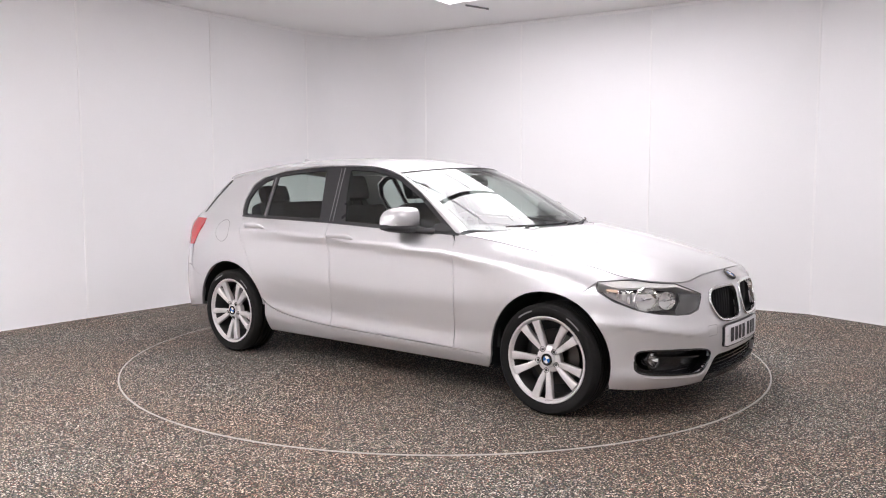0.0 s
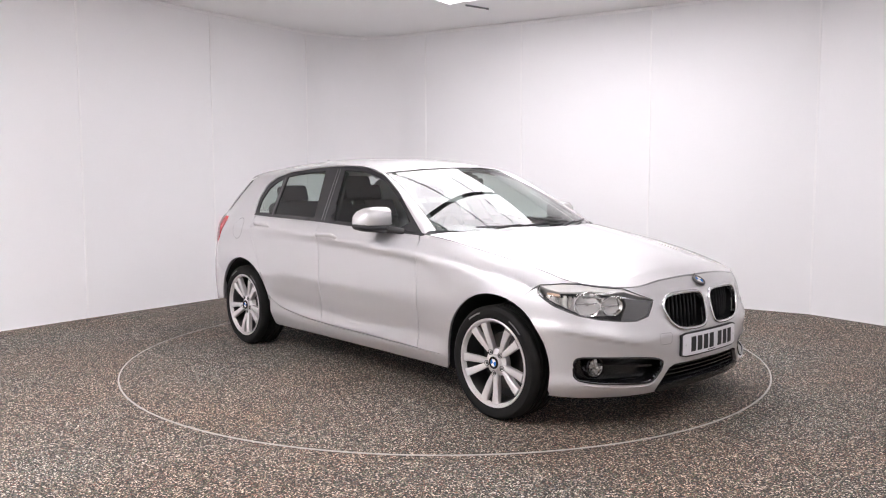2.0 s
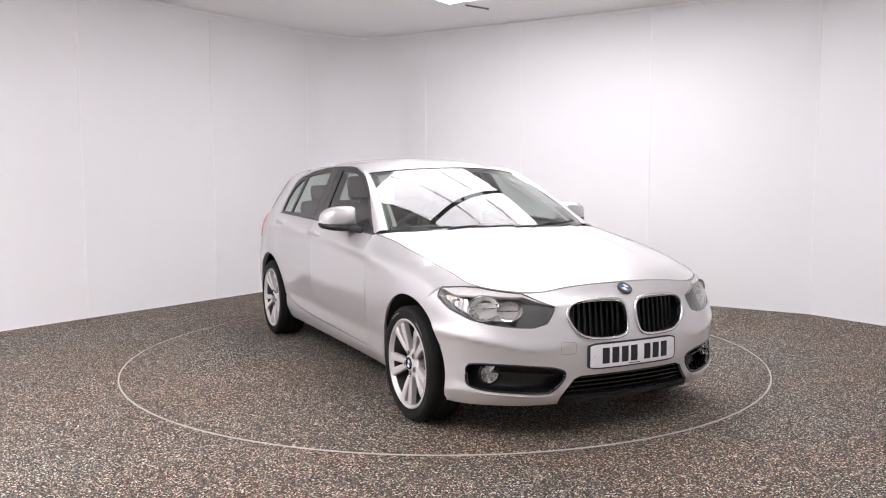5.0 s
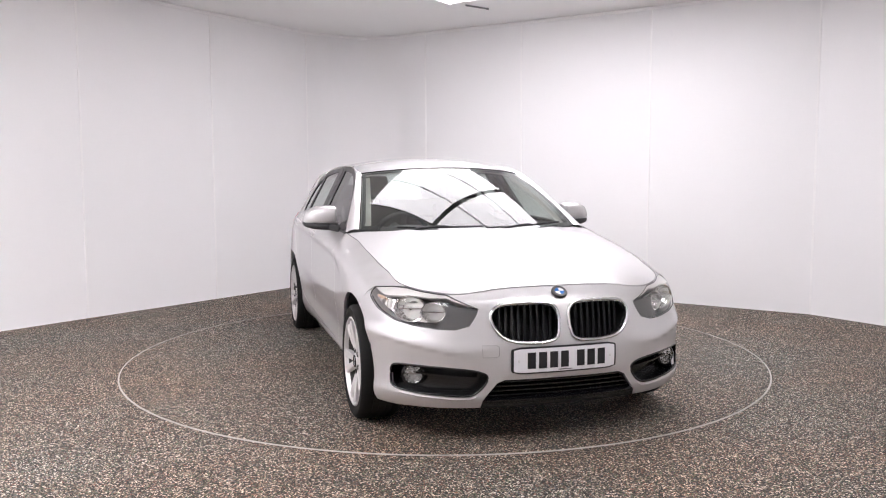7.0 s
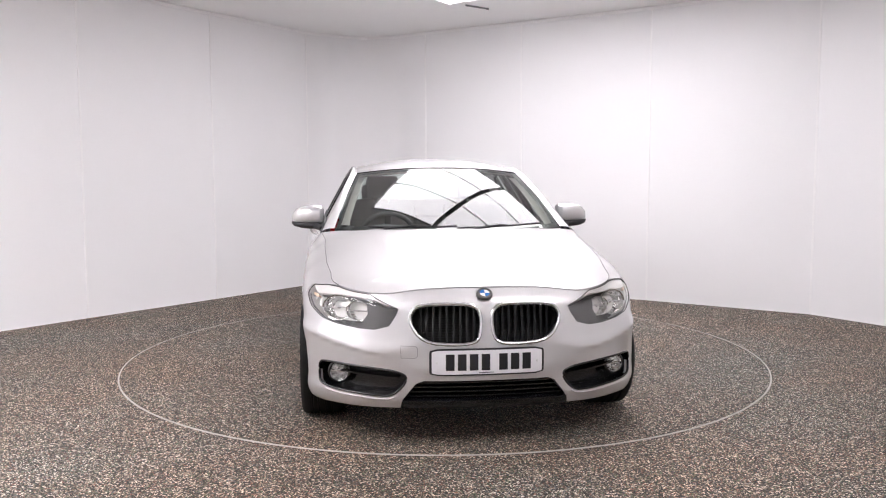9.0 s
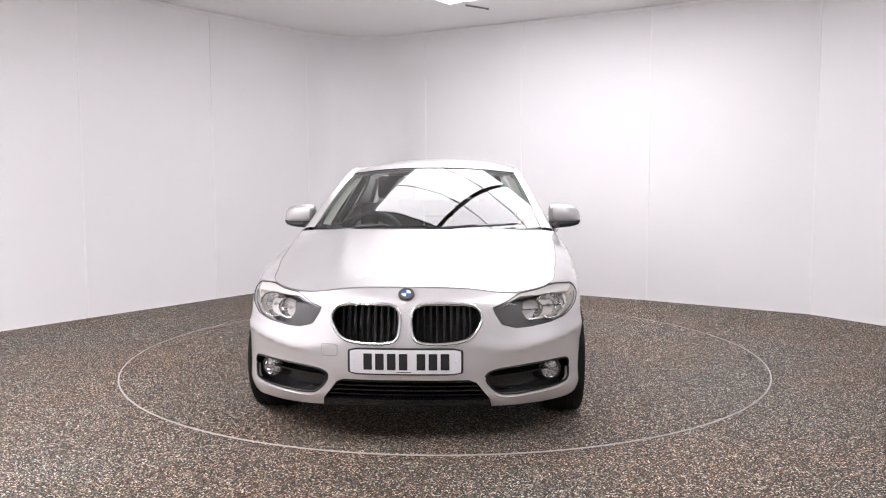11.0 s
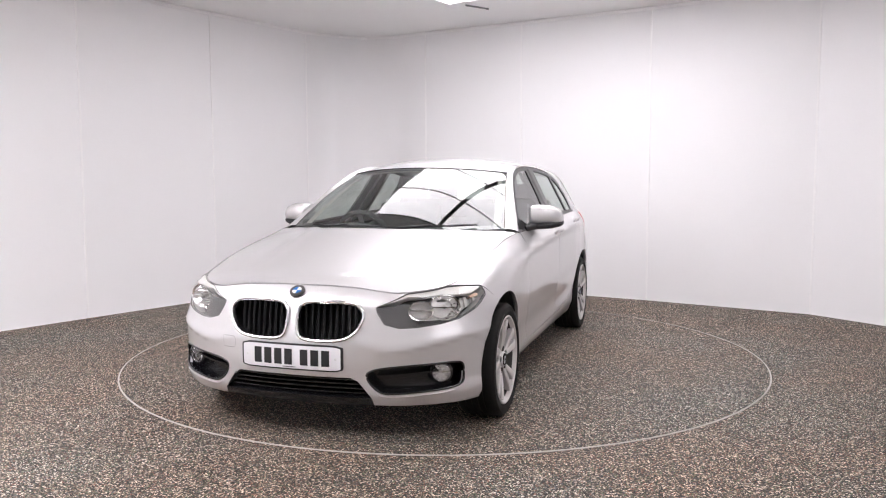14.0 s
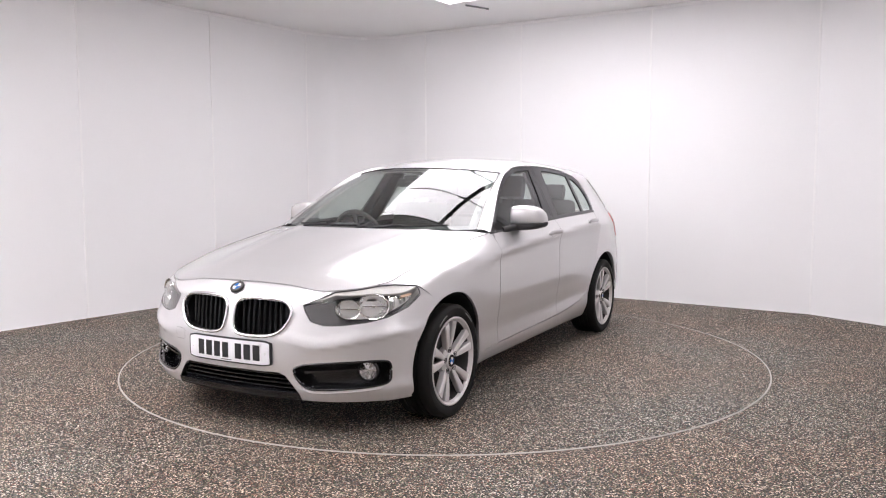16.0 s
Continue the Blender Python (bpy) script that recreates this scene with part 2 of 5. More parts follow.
def luminous_ceiling():
    m = Matrix.Translation(LIGHT_CORNER) @ Matrix((E1, E2, Vector((0, 0, 1)))).transposed().to_4x4()
    lights = tagged(empty("ceiling_light", m), "large luminous white ceiling panels divided by dark bars", "ceiling light")
    # u runs along the right wall, v back towards the stand
    us = [-0.10, 1.19, 2.60]
    vs = [0.10, -0.60, -1.34, -2.02]
    for i in range(len(us) - 1):
        for j in range(len(vs) - 1):
            bm = bmesh.new()
            box(bm, (us[i] + 0.034, vs[j + 1] + 0.012, -0.012), (us[i + 1] - 0.034, vs[j] - 0.012, 0.0))
            part("diffuser", bm, M_GLOW, lights)
    for v in vs:
        bm = bmesh.new()
        box(bm, (us[0], v - 0.012, -0.02), (us[-1], v + 0.012, 0.0))
        part("thin_bar", bm, M_STRIP if v == vs[0] else M_BAR, lights)
    for u in us:
        w = 0.036 if u == us[1] else 0.014
        bm = bmesh.new()
        box(bm, (u - w, vs[-1], -0.03), (u + w, vs[0], -0.001))
        part("thick_bar" if w > 0.02 else "edge_bar", bm, M_BAR if w > 0.02 else M_STRIP, lights)


luminous_ceiling()


def ceiling_slot():
    a, b = Vector((0.22, 2.35)), Vector((0.46, 2.53))
    d = (b - a).normalized()
    n = Vector((-d.y, d.x)) * 0.003
    bm = bmesh.new()
    prism(bm, [tuple(a - n), tuple(b - n), tuple(b + n), tuple(a + n)], HEIGHT - 0.004, HEIGHT + 0.013)
    ob = part("ceiling_trim", bm, M_GREYLAMP, None, "thin dark slot trim in the white ceiling")
    tagged(ob, category="trim", kind="structure")


ceiling_slot()


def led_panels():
    """Flat ceiling panels, unseen over the stand's side, spread to brighten flank and floor."""
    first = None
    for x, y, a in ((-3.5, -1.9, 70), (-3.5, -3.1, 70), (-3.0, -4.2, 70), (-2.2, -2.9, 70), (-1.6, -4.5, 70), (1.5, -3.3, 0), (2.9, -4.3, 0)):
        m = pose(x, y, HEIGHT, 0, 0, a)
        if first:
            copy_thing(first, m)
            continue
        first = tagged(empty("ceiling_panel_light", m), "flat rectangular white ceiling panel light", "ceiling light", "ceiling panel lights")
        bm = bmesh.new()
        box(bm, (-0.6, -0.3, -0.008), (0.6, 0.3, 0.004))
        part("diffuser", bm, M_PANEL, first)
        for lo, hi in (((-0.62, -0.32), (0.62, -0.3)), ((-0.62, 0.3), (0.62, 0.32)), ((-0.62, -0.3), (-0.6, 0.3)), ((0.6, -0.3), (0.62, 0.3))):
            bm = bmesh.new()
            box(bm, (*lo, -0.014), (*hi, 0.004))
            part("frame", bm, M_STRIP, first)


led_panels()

# ---- turntable ----
RADIUS = 2.2375
DECK = 0.003


def turntable():
    t = tagged(empty("turntable"), "round flush turntable with speckled rubber deck and pale metal edge", "turntable")
    bm = bmesh.new()
    lathe(bm, [(0.0001, DECK), (RADIUS - 0.005, DECK)], 128, "z")
    part("deck", bm, M_FLOOR, t)
    bm = bmesh.new()
    lathe(bm, [(RADIUS - 0.005, 0.0005), (RADIUS - 0.005, DECK + 0.001), (RADIUS - 0.002, DECK + 0.002), (RADIUS - 0.002, DECK - 0.002),
               (RADIUS + 0.002, DECK - 0.002), (RADIUS + 0.0025, DECK + 0.0015), (RADIUS + 0.004, DECK + 0.001), (RADIUS + 0.005, 0.0005)], 160, "z")
    part("edge_ring", bm, M_RIM, t, smooth=True)
    return t


TABLE = turntable()

# ---- the car's skin: a plan outline, pushed in or out by height ----
OUTLINE = [(2.10, 0.0), (2.094, 0.14), (2.078, 0.28), (2.045, 0.41), (1.99, 0.56), (1.905, 0.70), (1.79, 0.805), (1.62, 0.868), (1.345, 0.885), (1.0, 0.882),
           (0.5, 0.878), (0.0, 0.878), (-0.5, 0.879), (-1.0, 0.881), (-1.345, 0.884), (-1.62, 0.872), (-1.88, 0.832), (-2.06, 0.74), (-2.15, 0.55), (-2.185, 0.28), (-2.195, 0.0)]


def spline(pts, n):
    """Points along a Catmull-Rom curve, n to a span."""
    P = np.array(pts, float)
    P = np.vstack([2 * P[0] - P[1], P, 2 * P[-1] - P[-2]])
    t = np.linspace(0, 1, n, endpoint=False)[:, None]
    out = []
    for a, b, c, d in zip(P, P[1:], P[2:], P[3:]):
        out.append(0.5 * (2 * b + (c - a) * t + (2 * a - 5 * b + 4 * c - d) * t ** 2 + (3 * b - a - 3 * c + d) * t ** 3))
    return np.vstack(out + [P[-2:-1]])


def hermite(Z, D, z):
    """Monotone cubic through the knots of each row."""
    h = np.diff(Z, axis=1)
    dl = np.diff(D, axis=1) / h
    m = np.zeros_like(Z)
    m[:, 0], m[:, -1] = dl[:, 0], dl[:, -1]
    a, b = dl[:, :-1], dl[:, 1:]
    m[:, 1:-1] = np.where(a * b > 0, 2 * a * b / (a + b + 1e-12 * np.sign(a + b + 1e-30)), 0)
    i = (z[:, None] >= Z[:, 1:-1]).sum(1)
    r = np.arange(len(z))
    t = (z - Z[r, i]) / h[r, i]
    tc = np.clip(t, 0, 1)
    y0, y1, m0, m1, hh = D[r, i], D[r, i + 1], m[r, i], m[r, i + 1], h[r, i]
    v = y0 * (1 + 2 * tc) * (1 - tc) ** 2 + y1 * tc * tc * (3 - 2 * tc) + hh * (m0 * tc * (1 - tc) ** 2 - m1 * tc * tc * (1 - tc))
    return v + np.where(t < 0, t * hh * m0, 0) + np.where(t > 1, (t - 1) * hh * m1, 0)


def mono(xs, ys):
    X, Y = np.array([xs], float), np.array([ys], float)
    return lambda q: hermite(np.repeat(X, np.size(q), 0), np.repeat(Y, np.size(q), 0), np.atleast_1d(np.asarray(q, float)))


REF = spline(OUTLINE, 30)
REF[0, 1] = REF[-1, 1] = 0
REF_S = np.concatenate([[0], np.cumsum(np.hypot(*np.diff(REF, axis=0).T))])
_t = np.gradient(REF, axis=0)
_t[0], _t[-1] = (0, 1), (0, -1)
_t /= np.linalg.norm(_t, axis=1)[:, None]
REF_N = np.stack([_t[:, 1], -_t[:, 0]], 1)


def sx(x):
    """The way along the outline at which its side passes x."""
    return float(np.interp(-x, -REF[:, 0], REF_S))


def s_at(x, y):
    """The way along the outline nearest to a point of the plan."""
    return float(REF_S[np.argmin(np.hypot(REF[:, 0] - x, REF[:, 1] - abs(y)))])


# height and push at the same eleven feature lines of each station
STATIONS = [
    (0.0, [(0.15, -0.10), (0.19, -0.05), (0.25, -0.03), (0.31, -0.02), (0.40, -0.012), (0.48, -0.015), (0.56, -0.03), (0.63, -0.048), (0.69, -0.070), (0.73, -0.108), (0.765, -0.155)]),
    (s_at(2.072, 0.28), [(0.15, -0.09), (0.19, -0.045), (0.25, -0.025), (0.31, -0.015), (0.40, -0.008), (0.48, -0.010), (0.56, -0.025), (0.63, -0.042), (0.69, -0.066), (0.73, -0.108), (0.765, -0.152)]),
    (s_at(2.02, 0.49), [(0.15, -0.07), (0.19, -0.03), (0.25, -0.006), (0.31, -0.010), (0.434, -0.003), (0.448, 0.0), (0.52, -0.015), (0.60, -0.032), (0.66, -0.043), (0.712, -0.076), (0.745, -0.105)]),
    (s_at(1.905, 0.70), [(0.15, -0.07), (0.19, -0.03), (0.25, -0.006), (0.31, -0.012), (0.470, -0.004), (0.485, 0.0), (0.548, -0.021), (0.61, -0.043), (0.68, -0.062), (0.715, -0.088), (0.75, -0.120)]),
    (s_at(1.79, 0.805), [(0.15, -0.06), (0.19, -0.022), (0.25, -0.004), (0.31, -0.010), (0.494, -0.003), (0.508, 0.001), (0.565, -0.016), (0.62, -0.031), (0.69, -0.050), (0.73, -0.104), (0.765, -0.142)]),
    (sx(1.62), [(0.15, -0.05), (0.19, -0.018), (0.25, -0.002), (0.31, -0.003), (0.42, -0.005), (0.52, 0.002), (0.57, -0.010), (0.63, -0.015), (0.70, -0.034), (0.755, -0.103), (0.79, -0.165)]),
    (sx(1.345), [(0.15, -0.04), (0.20, -0.022), (0.27, -0.006), (0.36, -0.002), (0.46, 0.0), (0.56, 0.002), (0.64, 0.002), (0.70, -0.005), (0.765, -0.028), (0.808, -0.075), (0.842, -0.145)]),
    (sx(0.98), [(0.15, -0.085), (0.205, -0.045), (0.27, -0.026), (0.36, -0.024), (0.46, -0.014), (0.58, -0.004), (0.7, -0.002), (0.782, 0), (0.796, -0.002), (0.826, -0.022), (0.91, -0.13)]),
    (sx(0.70), [(0.15, -0.095), (0.205, -0.052), (0.27, -0.028), (0.36, -0.032), (0.46, -0.019), (0.58, -0.006), (0.77, -0.008), (0.824, 0.001), (0.836, -0.004), (0.858, -0.02), (0.938, -0.085)]),
    (sx(0.14), [(0.15, -0.095), (0.205, -0.052), (0.27, -0.03), (0.36, -0.036), (0.46, -0.022), (0.58, -0.007), (0.8, -0.01), (0.86, 0.001), (0.872, -0.006), (0.893, -0.022), (0.957, -0.075)]),
    (sx(-0.40), [(0.15, -0.095), (0.205, -0.052), (0.28, -0.03), (0.37, -0.036), (0.47, -0.022), (0.59, -0.006), (0.825, -0.01), (0.884, 0.001), (0.895, -0.006), (0.915, -0.022), (0.978, -0.073)]),
    (sx(-1.0), [(0.15, -0.085), (0.205, -0.048), (0.3, -0.02), (0.38, -0.018), (0.48, -0.008), (0.6, 0), (0.83, -0.006), (0.897, 0.001), (0.908, -0.005), (0.925, -0.02), (0.99, -0.072)]),
    (sx(-1.36), [(0.15, -0.03), (0.2, -0.012), (0.3, 0.004), (0.38, 0.008), (0.48, 0.01), (0.58, 0.012), (0.8, 0.003), (0.885, -0.004), (0.9, -0.01), (0.93, -0.03), (1, -0.078)]),
    (s_at(-1.88, 0.832), [(0.15, -0.05), (0.20, -0.025), (0.30, -0.004), (0.38, 0.004), (0.48, 0.008), (0.58, 0.008), (0.68, 0.0), (0.80, -0.016), (0.86, -0.024), (0.92, -0.045), (1.0, -0.10)]),
    (REF_S[-1] - 0.5, [(0.15, -0.07), (0.20, -0.04), (0.30, -0.005), (0.38, 0.002), (0.48, 0.004), (0.58, -0.004), (0.68, -0.014), (0.80, -0.034), (0.86, -0.045), (0.92, -0.062), (1.0, -0.11)]),
    (REF_S[-1], [(0.15, -0.07), (0.20, -0.04), (0.30, -0.005), (0.38, 0.002), (0.48, 0.004), (0.58, -0.004), (0.68, -0.014), (0.80, -0.034), (0.86, -0.045), (0.92, -0.062), (1.0, -0.11)]),
]
_SS = [st[0] for st in STATIONS]
_ZK = [mono(_SS, [st[1][k][0] for st in STATIONS]) for k in range(11)]
_DK = [mono(_SS, [st[1][k][1] for st in STATIONS]) for k in range(11)]
TUMBLE = 0.56      # the side glass leans in by this much for each metre of height


def skin(s, z):
    """Places on the car's side skin; a negative way lies on the car's right."""
    s, z = np.atleast_1d(np.asarray(s, float)), np.atleast_1d(np.asarray(z, float))
    a = np.abs(s)
    Z = np.stack([f(a) for f in _ZK], 1)
    D = np.stack([f(a) for f in _DK], 1)
    side = np.clip((a - sx(1.0)) / (sx(0.70) - sx(1.0)), 0, 1)
    top = Z[:, -1]
    d = hermite(Z, D, np.minimum(z, top + 1e-9))
    lean = side * TUMBLE + (1 - side) * 1.0
    d = d - np.maximum(z - top, 0) * lean
    x, y = np.interp(a, REF_S, REF[:, 0]), np.interp(a, REF_S, REF[:, 1])
    nx, ny = np.interp(a, REF_S, REF_N[:, 0]), np.interp(a, REF_S, REF_N[:, 1])
    y = y + ny * d
    return np.stack([x + nx * d, np.where(s < 0, -y, y), z], 1)


def skin_normal(s, z):
    e = 0.004
    n = np.cross(skin(s + e, z) - skin(s - e, z), skin(s, z + e) - skin(s, z - e))
    n /= np.linalg.norm(n, axis=1)[:, None]
    return n


def dense(loop, step=0.03):
    """More points along a closed outline."""
    L = np.array(loop, float)
    out = []
    for a, b in zip(L, np.roll(L, -1, 0)):
        k = max(1, int(np.ceil(np.linalg.norm(b - a) / step)))
        out += [a + (b - a) * i / k for i in range(k)]
    return np.array(out)


def inside(loop, q):
    """Which of the points q lie in the outline."""
    a, b = loop, np.roll(loop, -1, 0)
    x, y = q[:, :1], q[:, 1:]
    with np.errstate(divide="ignore", invalid="ignore"):
        c = ((a[:, 1] > y) != (b[:, 1] > y)) & (x < (b[:, 0] - a[:, 0]) * (y - a[:, 1]) / (b[:, 1] - a[:, 1]) + a[:, 0])
    return c.sum(1) % 2 == 1


def near_edge(loop, q, gap):
    d = np.full(len(q), 9.0)
    for a, b in zip(loop, np.roll(loop, -1, 0)):
        ab = b - a
        t = np.clip(((q - a) @ ab) / (ab @ ab + 1e-12), 0, 1)
        d = np.minimum(d, np.linalg.norm(q - a - t[:, None] * ab, axis=1))
    return d < gap


from mathutils.geometry import delaunay_2d_cdt


def sheet(name, loops, place, normal, material, parent, res=0.04, thick=0.014, lift=0.0, step=0.03, label="", ratio=1.0):
    """A pressed panel: outlines in two parameters, laid on a surface, with edges folded back."""
    loops = [dense(l, step) for l in loops]
    lo, hi = loops[0].min(0), loops[0].max(0)
    gx, gy = np.arange(lo[0], hi[0], res), np.arange(lo[1], hi[1], res * ratio)
    g = np.stack(np.meshgrid(gx, gy), -1).reshape(-1, 2)
    keep = inside(loops[0], g) & ~near_edge(loops[0], g, res * ratio * 0.45)
    for h in loops[1:]:
        keep &= ~inside(h, g) & ~near_edge(h, g, res * ratio * 0.45)
    g = g[keep]
    pts, edges = [], []
    for l in loops:
        k = len(pts)
        pts += list(l)
        edges += [(k + i, k + (i + 1) % len(l)) for i in range(len(l))]
    nb = len(pts)
    pts = np.vstack([np.array(pts), g]) if len(g) else np.array(pts)
    r = delaunay_2d_cdt([Vector(p) for p in pts], edges, [], 0, 1e-6)
    V = np.array([tuple(v) for v in r[0]])
    T = np.array([f for f in r[2] if len(f) == 3])
    c = V[T].mean(1)
    ok = inside(loops[0], c)
    for h in loops[1:]:
        ok &= ~inside(h, c)
    T = T[ok]
    P, N = place(V[:, 0], V[:, 1]), normal(V[:, 0], V[:, 1])
    P = P + N * lift
    # wind the triangles outwards
    fn = np.cross(P[T[:, 1]] - P[T[:, 0]], P[T[:, 2]] - P[T[:, 0]])
    flip = (fn * N[T[:, 0]]).sum(1) < 0
    T[flip] = T[flip][:, ::-1]
    verts, faces, norms = list(P), [tuple(t) for t in T], list(N)
    if thick:
        used = {}
        for t in faces:
            for a, b in zip(t, t[1:] + t[:1]):
                used[(a, b)] = 1
        rim = [(a, b) for a, b in used if (b, a) not in used]
        for a, b in rim:
            na, nb_ = N[a], N[b]
            k = len(verts)
            e = P[b] - P[a]
            fo = np.cross(e, (na + nb_) / 2)
            fo = fo / (np.linalg.norm(fo) + 1e-12)
            verts += [P[a], P[b], P[b] - nb_ * thick, P[a] - na * thick]
            faces.append((k + 1, k, k + 3, k + 2))
            norms += [fo] * 4
    return mesh_object(name, verts, faces, material, parent, norms, True, label)


def skin_sheet(name, loops, material, parent, right=False, **kw):
    if right:
        loops = [[(-a, b) for a, b in l] for l in loops]
    return sheet(name, loops, skin, skin_normal, material, parent, **kw)


# ---- bonnet, screen and roof surfaces ----
BONNET_MID = mono([0.6, 0.95, 1.1, 1.3, 1.5, 1.7, 1.85, 1.955, 2.06], [1.00, 0.972, 0.950, 0.915, 0.876, 0.832, 0.793, 0.752, 0.716])
BONNET_DROP = mono([0.6, 0.75, 1.0, 1.345, 1.77, 1.92, 2.06], [0.04, 0.045, 0.060, 0.064, 0.088, 0.105, 0.12])


def bonnet_z(x, y):
    y = np.abs(y)
    ridge = 0.006 * np.clip((1.88 - x) / 0.35, 0, 1) * np.exp(-((y - 0.33 - 0.14 * (1.9 - x)) / 0.05) ** 2)
    return BONNET_MID(x) - BONNET_DROP(x) * (y / 0.72) ** 2.4 + ridge


def bonnet(x, y):
    return np.stack([x, y, bonnet_z(x, y)], 1)


def bonnet_normal(x, y):
    e = 0.004
    n = np.stack([-(bonnet_z(x + e, y) - bonnet_z(x - e, y)) / (2 * e), -(bonnet_z(x, y + e) - bonnet_z(x, y - e)) / (2 * e), np.ones(len(x))], 1)
    return n / np.linalg.norm(n, axis=1)[:, None]


def fold_z(s):
    """Height at which the side skin meets the bonnet."""
    lo, hi = 0.6, 1.05
    for _ in range(40):
        mid = (lo + hi) / 2
        p = skin(s, mid)[0]
        if bonnet_z(p[:1], p[1:2])[0] > mid:
            lo = mid
        else:
            hi = mid
    return lo


S_SCREEN = sx(0.70)
S_FOLD_A = s_at(1.775, 0.695)      # bonnet seam meets the lamp's top
S_FOLD_B = s_at(1.92, 0.545)     # front corner of the bonnet
FOLD_S = np.linspace(0, S_SCREEN, 70)
FOLD_Z = np.array([fold_z(s) for s in FOLD_S])
fold = lambda s: float(np.interp(s, FOLD_S, FOLD_Z))


def screen(a, b):
    """The windscreen: a across from -1 to 1, b up from 0 to 1."""
    base = np.stack([0.975 - 0.265 * np.abs(a) ** 2.2, 0.715 * a, 0.945 + 0.012 * np.abs(a) ** 2], 1)
    top = np.stack([0.235 - 0.19 * np.abs(a) ** 2.2, 0.565 * a, 1.337 - 0.036 * np.abs(a) ** 2.2], 1)
    p = base + (top - base) * b[:, None]
    bow = 4 * b * (1 - b)
    return p + np.stack([0.012 * bow, 0 * bow, 0.018 * bow], 1)


def screen_normal(a, b):
    e = 0.004
    n = np.cross(screen(a + e, b) - screen(a - e, b), screen(a, b + e) - screen(a, b - e))
    n /= np.linalg.norm(n, axis=1)[:, None]
    return n * np.sign(n[:, 2:3])


RAIL = mono([0, 0.1, 0.25, 0.5, 0.75, 0.9, 1.0], [1.300, 1.328, 1.351, 1.359, 1.345, 1.323, 1.298])
CROWN = mono([0, 0.1, 0.25, 0.5, 0.75, 0.9, 1.0], [1.336, 1.377, 1.409, 1.422, 1.405, 1.376, 1.336])


def roof(u, a):
    """The roof: u back from 0 to 1, a across."""
    xr, xc = 0.045 - 1.745 * u, 0.235 - 1.985 * u
    yr = 0.566 - 0.012 * u - 0.03 * u ** 3
    w = np.abs(a)
    return np.stack([xc + (xr - xc) * w ** 2.2, yr * a, CROWN(u) - (CROWN(u) - RAIL(u)) * w ** 2.5], 1)


def patch(name, f, us, vs, material, parent, label="", flip=False, thick=0.0):
    """A grid over a surface f(u, v), with analytic-like normals from differences."""
    U, V = np.meshgrid(us, vs, indexing="ij")
    P = f(U.ravel(), V.ravel())
    nu, nv = len(us), len(vs)
    G = P.reshape(nu, nv, 3)
    N = np.cross(np.gradient(G, axis=0), np.gradient(G, axis=1)).reshape(-1, 3)
    N /= np.linalg.norm(N, axis=1)[:, None] + 1e-12
    F = [(i * nv + j, (i + 1) * nv + j, (i + 1) * nv + j + 1, i * nv + j + 1) for i in range(nu - 1) for j in range(nv - 1)]
    if flip:
        F, N = [f_[::-1] for f_ in F], -N
    P, N = list(P), list(N)
    if thick:
        k = len(P)
        rim = [i * nv for i in range(nu)] + [(nu - 1) * nv + j for j in range(1, nv)] + [i * nv + nv - 1 for i in range(nu - 2, -1, -1)] + [j for j in range(nv - 2, 0, -1)]
        inner = []
        for q in rim:
            inner.append(len(P))
            P.append(P[q] - N[q] * thick)
            N.append(N[q])
        m = len(rim)
        for i in range(m):
            a, b = rim[i], rim[(i + 1) % m]
            fa = (a, inner[i], inner[(i + 1) % m], b)
            F.append(fa[::-1] if flip else fa)
    return mesh_object(name, P, F, material, parent, N, True, label)


# side outlines, as x and z
ARCH_F, ARCH_R, ARCH = (1.335, 0.297), (-1.36, 0.297), 0.367


def arc(c, r, a0, a1, n=14):
    return [(c[0] + r * math.cos(radians(a0 + (a1 - a0) * i / n)), c[1] + r * math.sin(radians(a0 + (a1 - a0) * i / n))) for i in range(n + 1)]


DOOR_FOOT = mono([-1.05, -0.98, -0.79, -0.34, 0.20, 0.69, 0.97], [0.43, 0.385, 0.325, 0.288, 0.279, 0.272, 0.268])
BELT = mono([-1.40, -1.28, -0.40, 0.14, 0.68, 0.80], [1.002, 0.998, 0.978, 0.957, 0.938, 0.934])
SIDE_LINE = [(0.678, 0.940), (0.488, 1.062), (0.307, 1.180), (0.093, 1.287), (-0.107, 1.336), (-0.30, 1.349), (-0.50, 1.351), (-0.76, 1.340), (-1.012, 1.316),
             (-1.183, 1.280), (-1.285, 1.220), (-1.318, 1.117), (-1.295, 1.03), (-1.27, 0.998)]
S_ = lambda pts: [(sx(x), z) for x, z in pts]


def belt_run(x0, x1, n=12, dz=0.0):
    return [(x0 + (x1 - x0) * i / n, float(BELT(x0 + (x1 - x0) * i / n)[0]) + dz) for i in range(n + 1)]


def foot_run(x0, x1, n=12, dz=0.0):
    return [(x0 + (x1 - x0) * i / n, float(DOOR_FOOT(x0 + (x1 - x0) * i / n)[0]) + dz) for i in range(n + 1)]


# lamp, grille and fog openings on the nose, as way and height
def nose(*pts):
    return [(s_at(x, y), z) for x, y, z in pts]


LAMP_LOW = nose((2.0, 0.415, 0.625), (1.985, 0.445, 0.575), (1.965, 0.51, 0.556), (1.935, 0.585, 0.557), (1.92, 0.61, 0.560), (1.865, 0.68, 0.569), (1.79, 0.74, 0.589), (1.69, 0.797, 0.632), (1.615, 0.822, 0.684))
LAMP_TIP_IN = (s_at(2.005, 0.410), 0.655)
LAMP_TIP_OUT = (s_at(1.605, 0.826), 0.730)


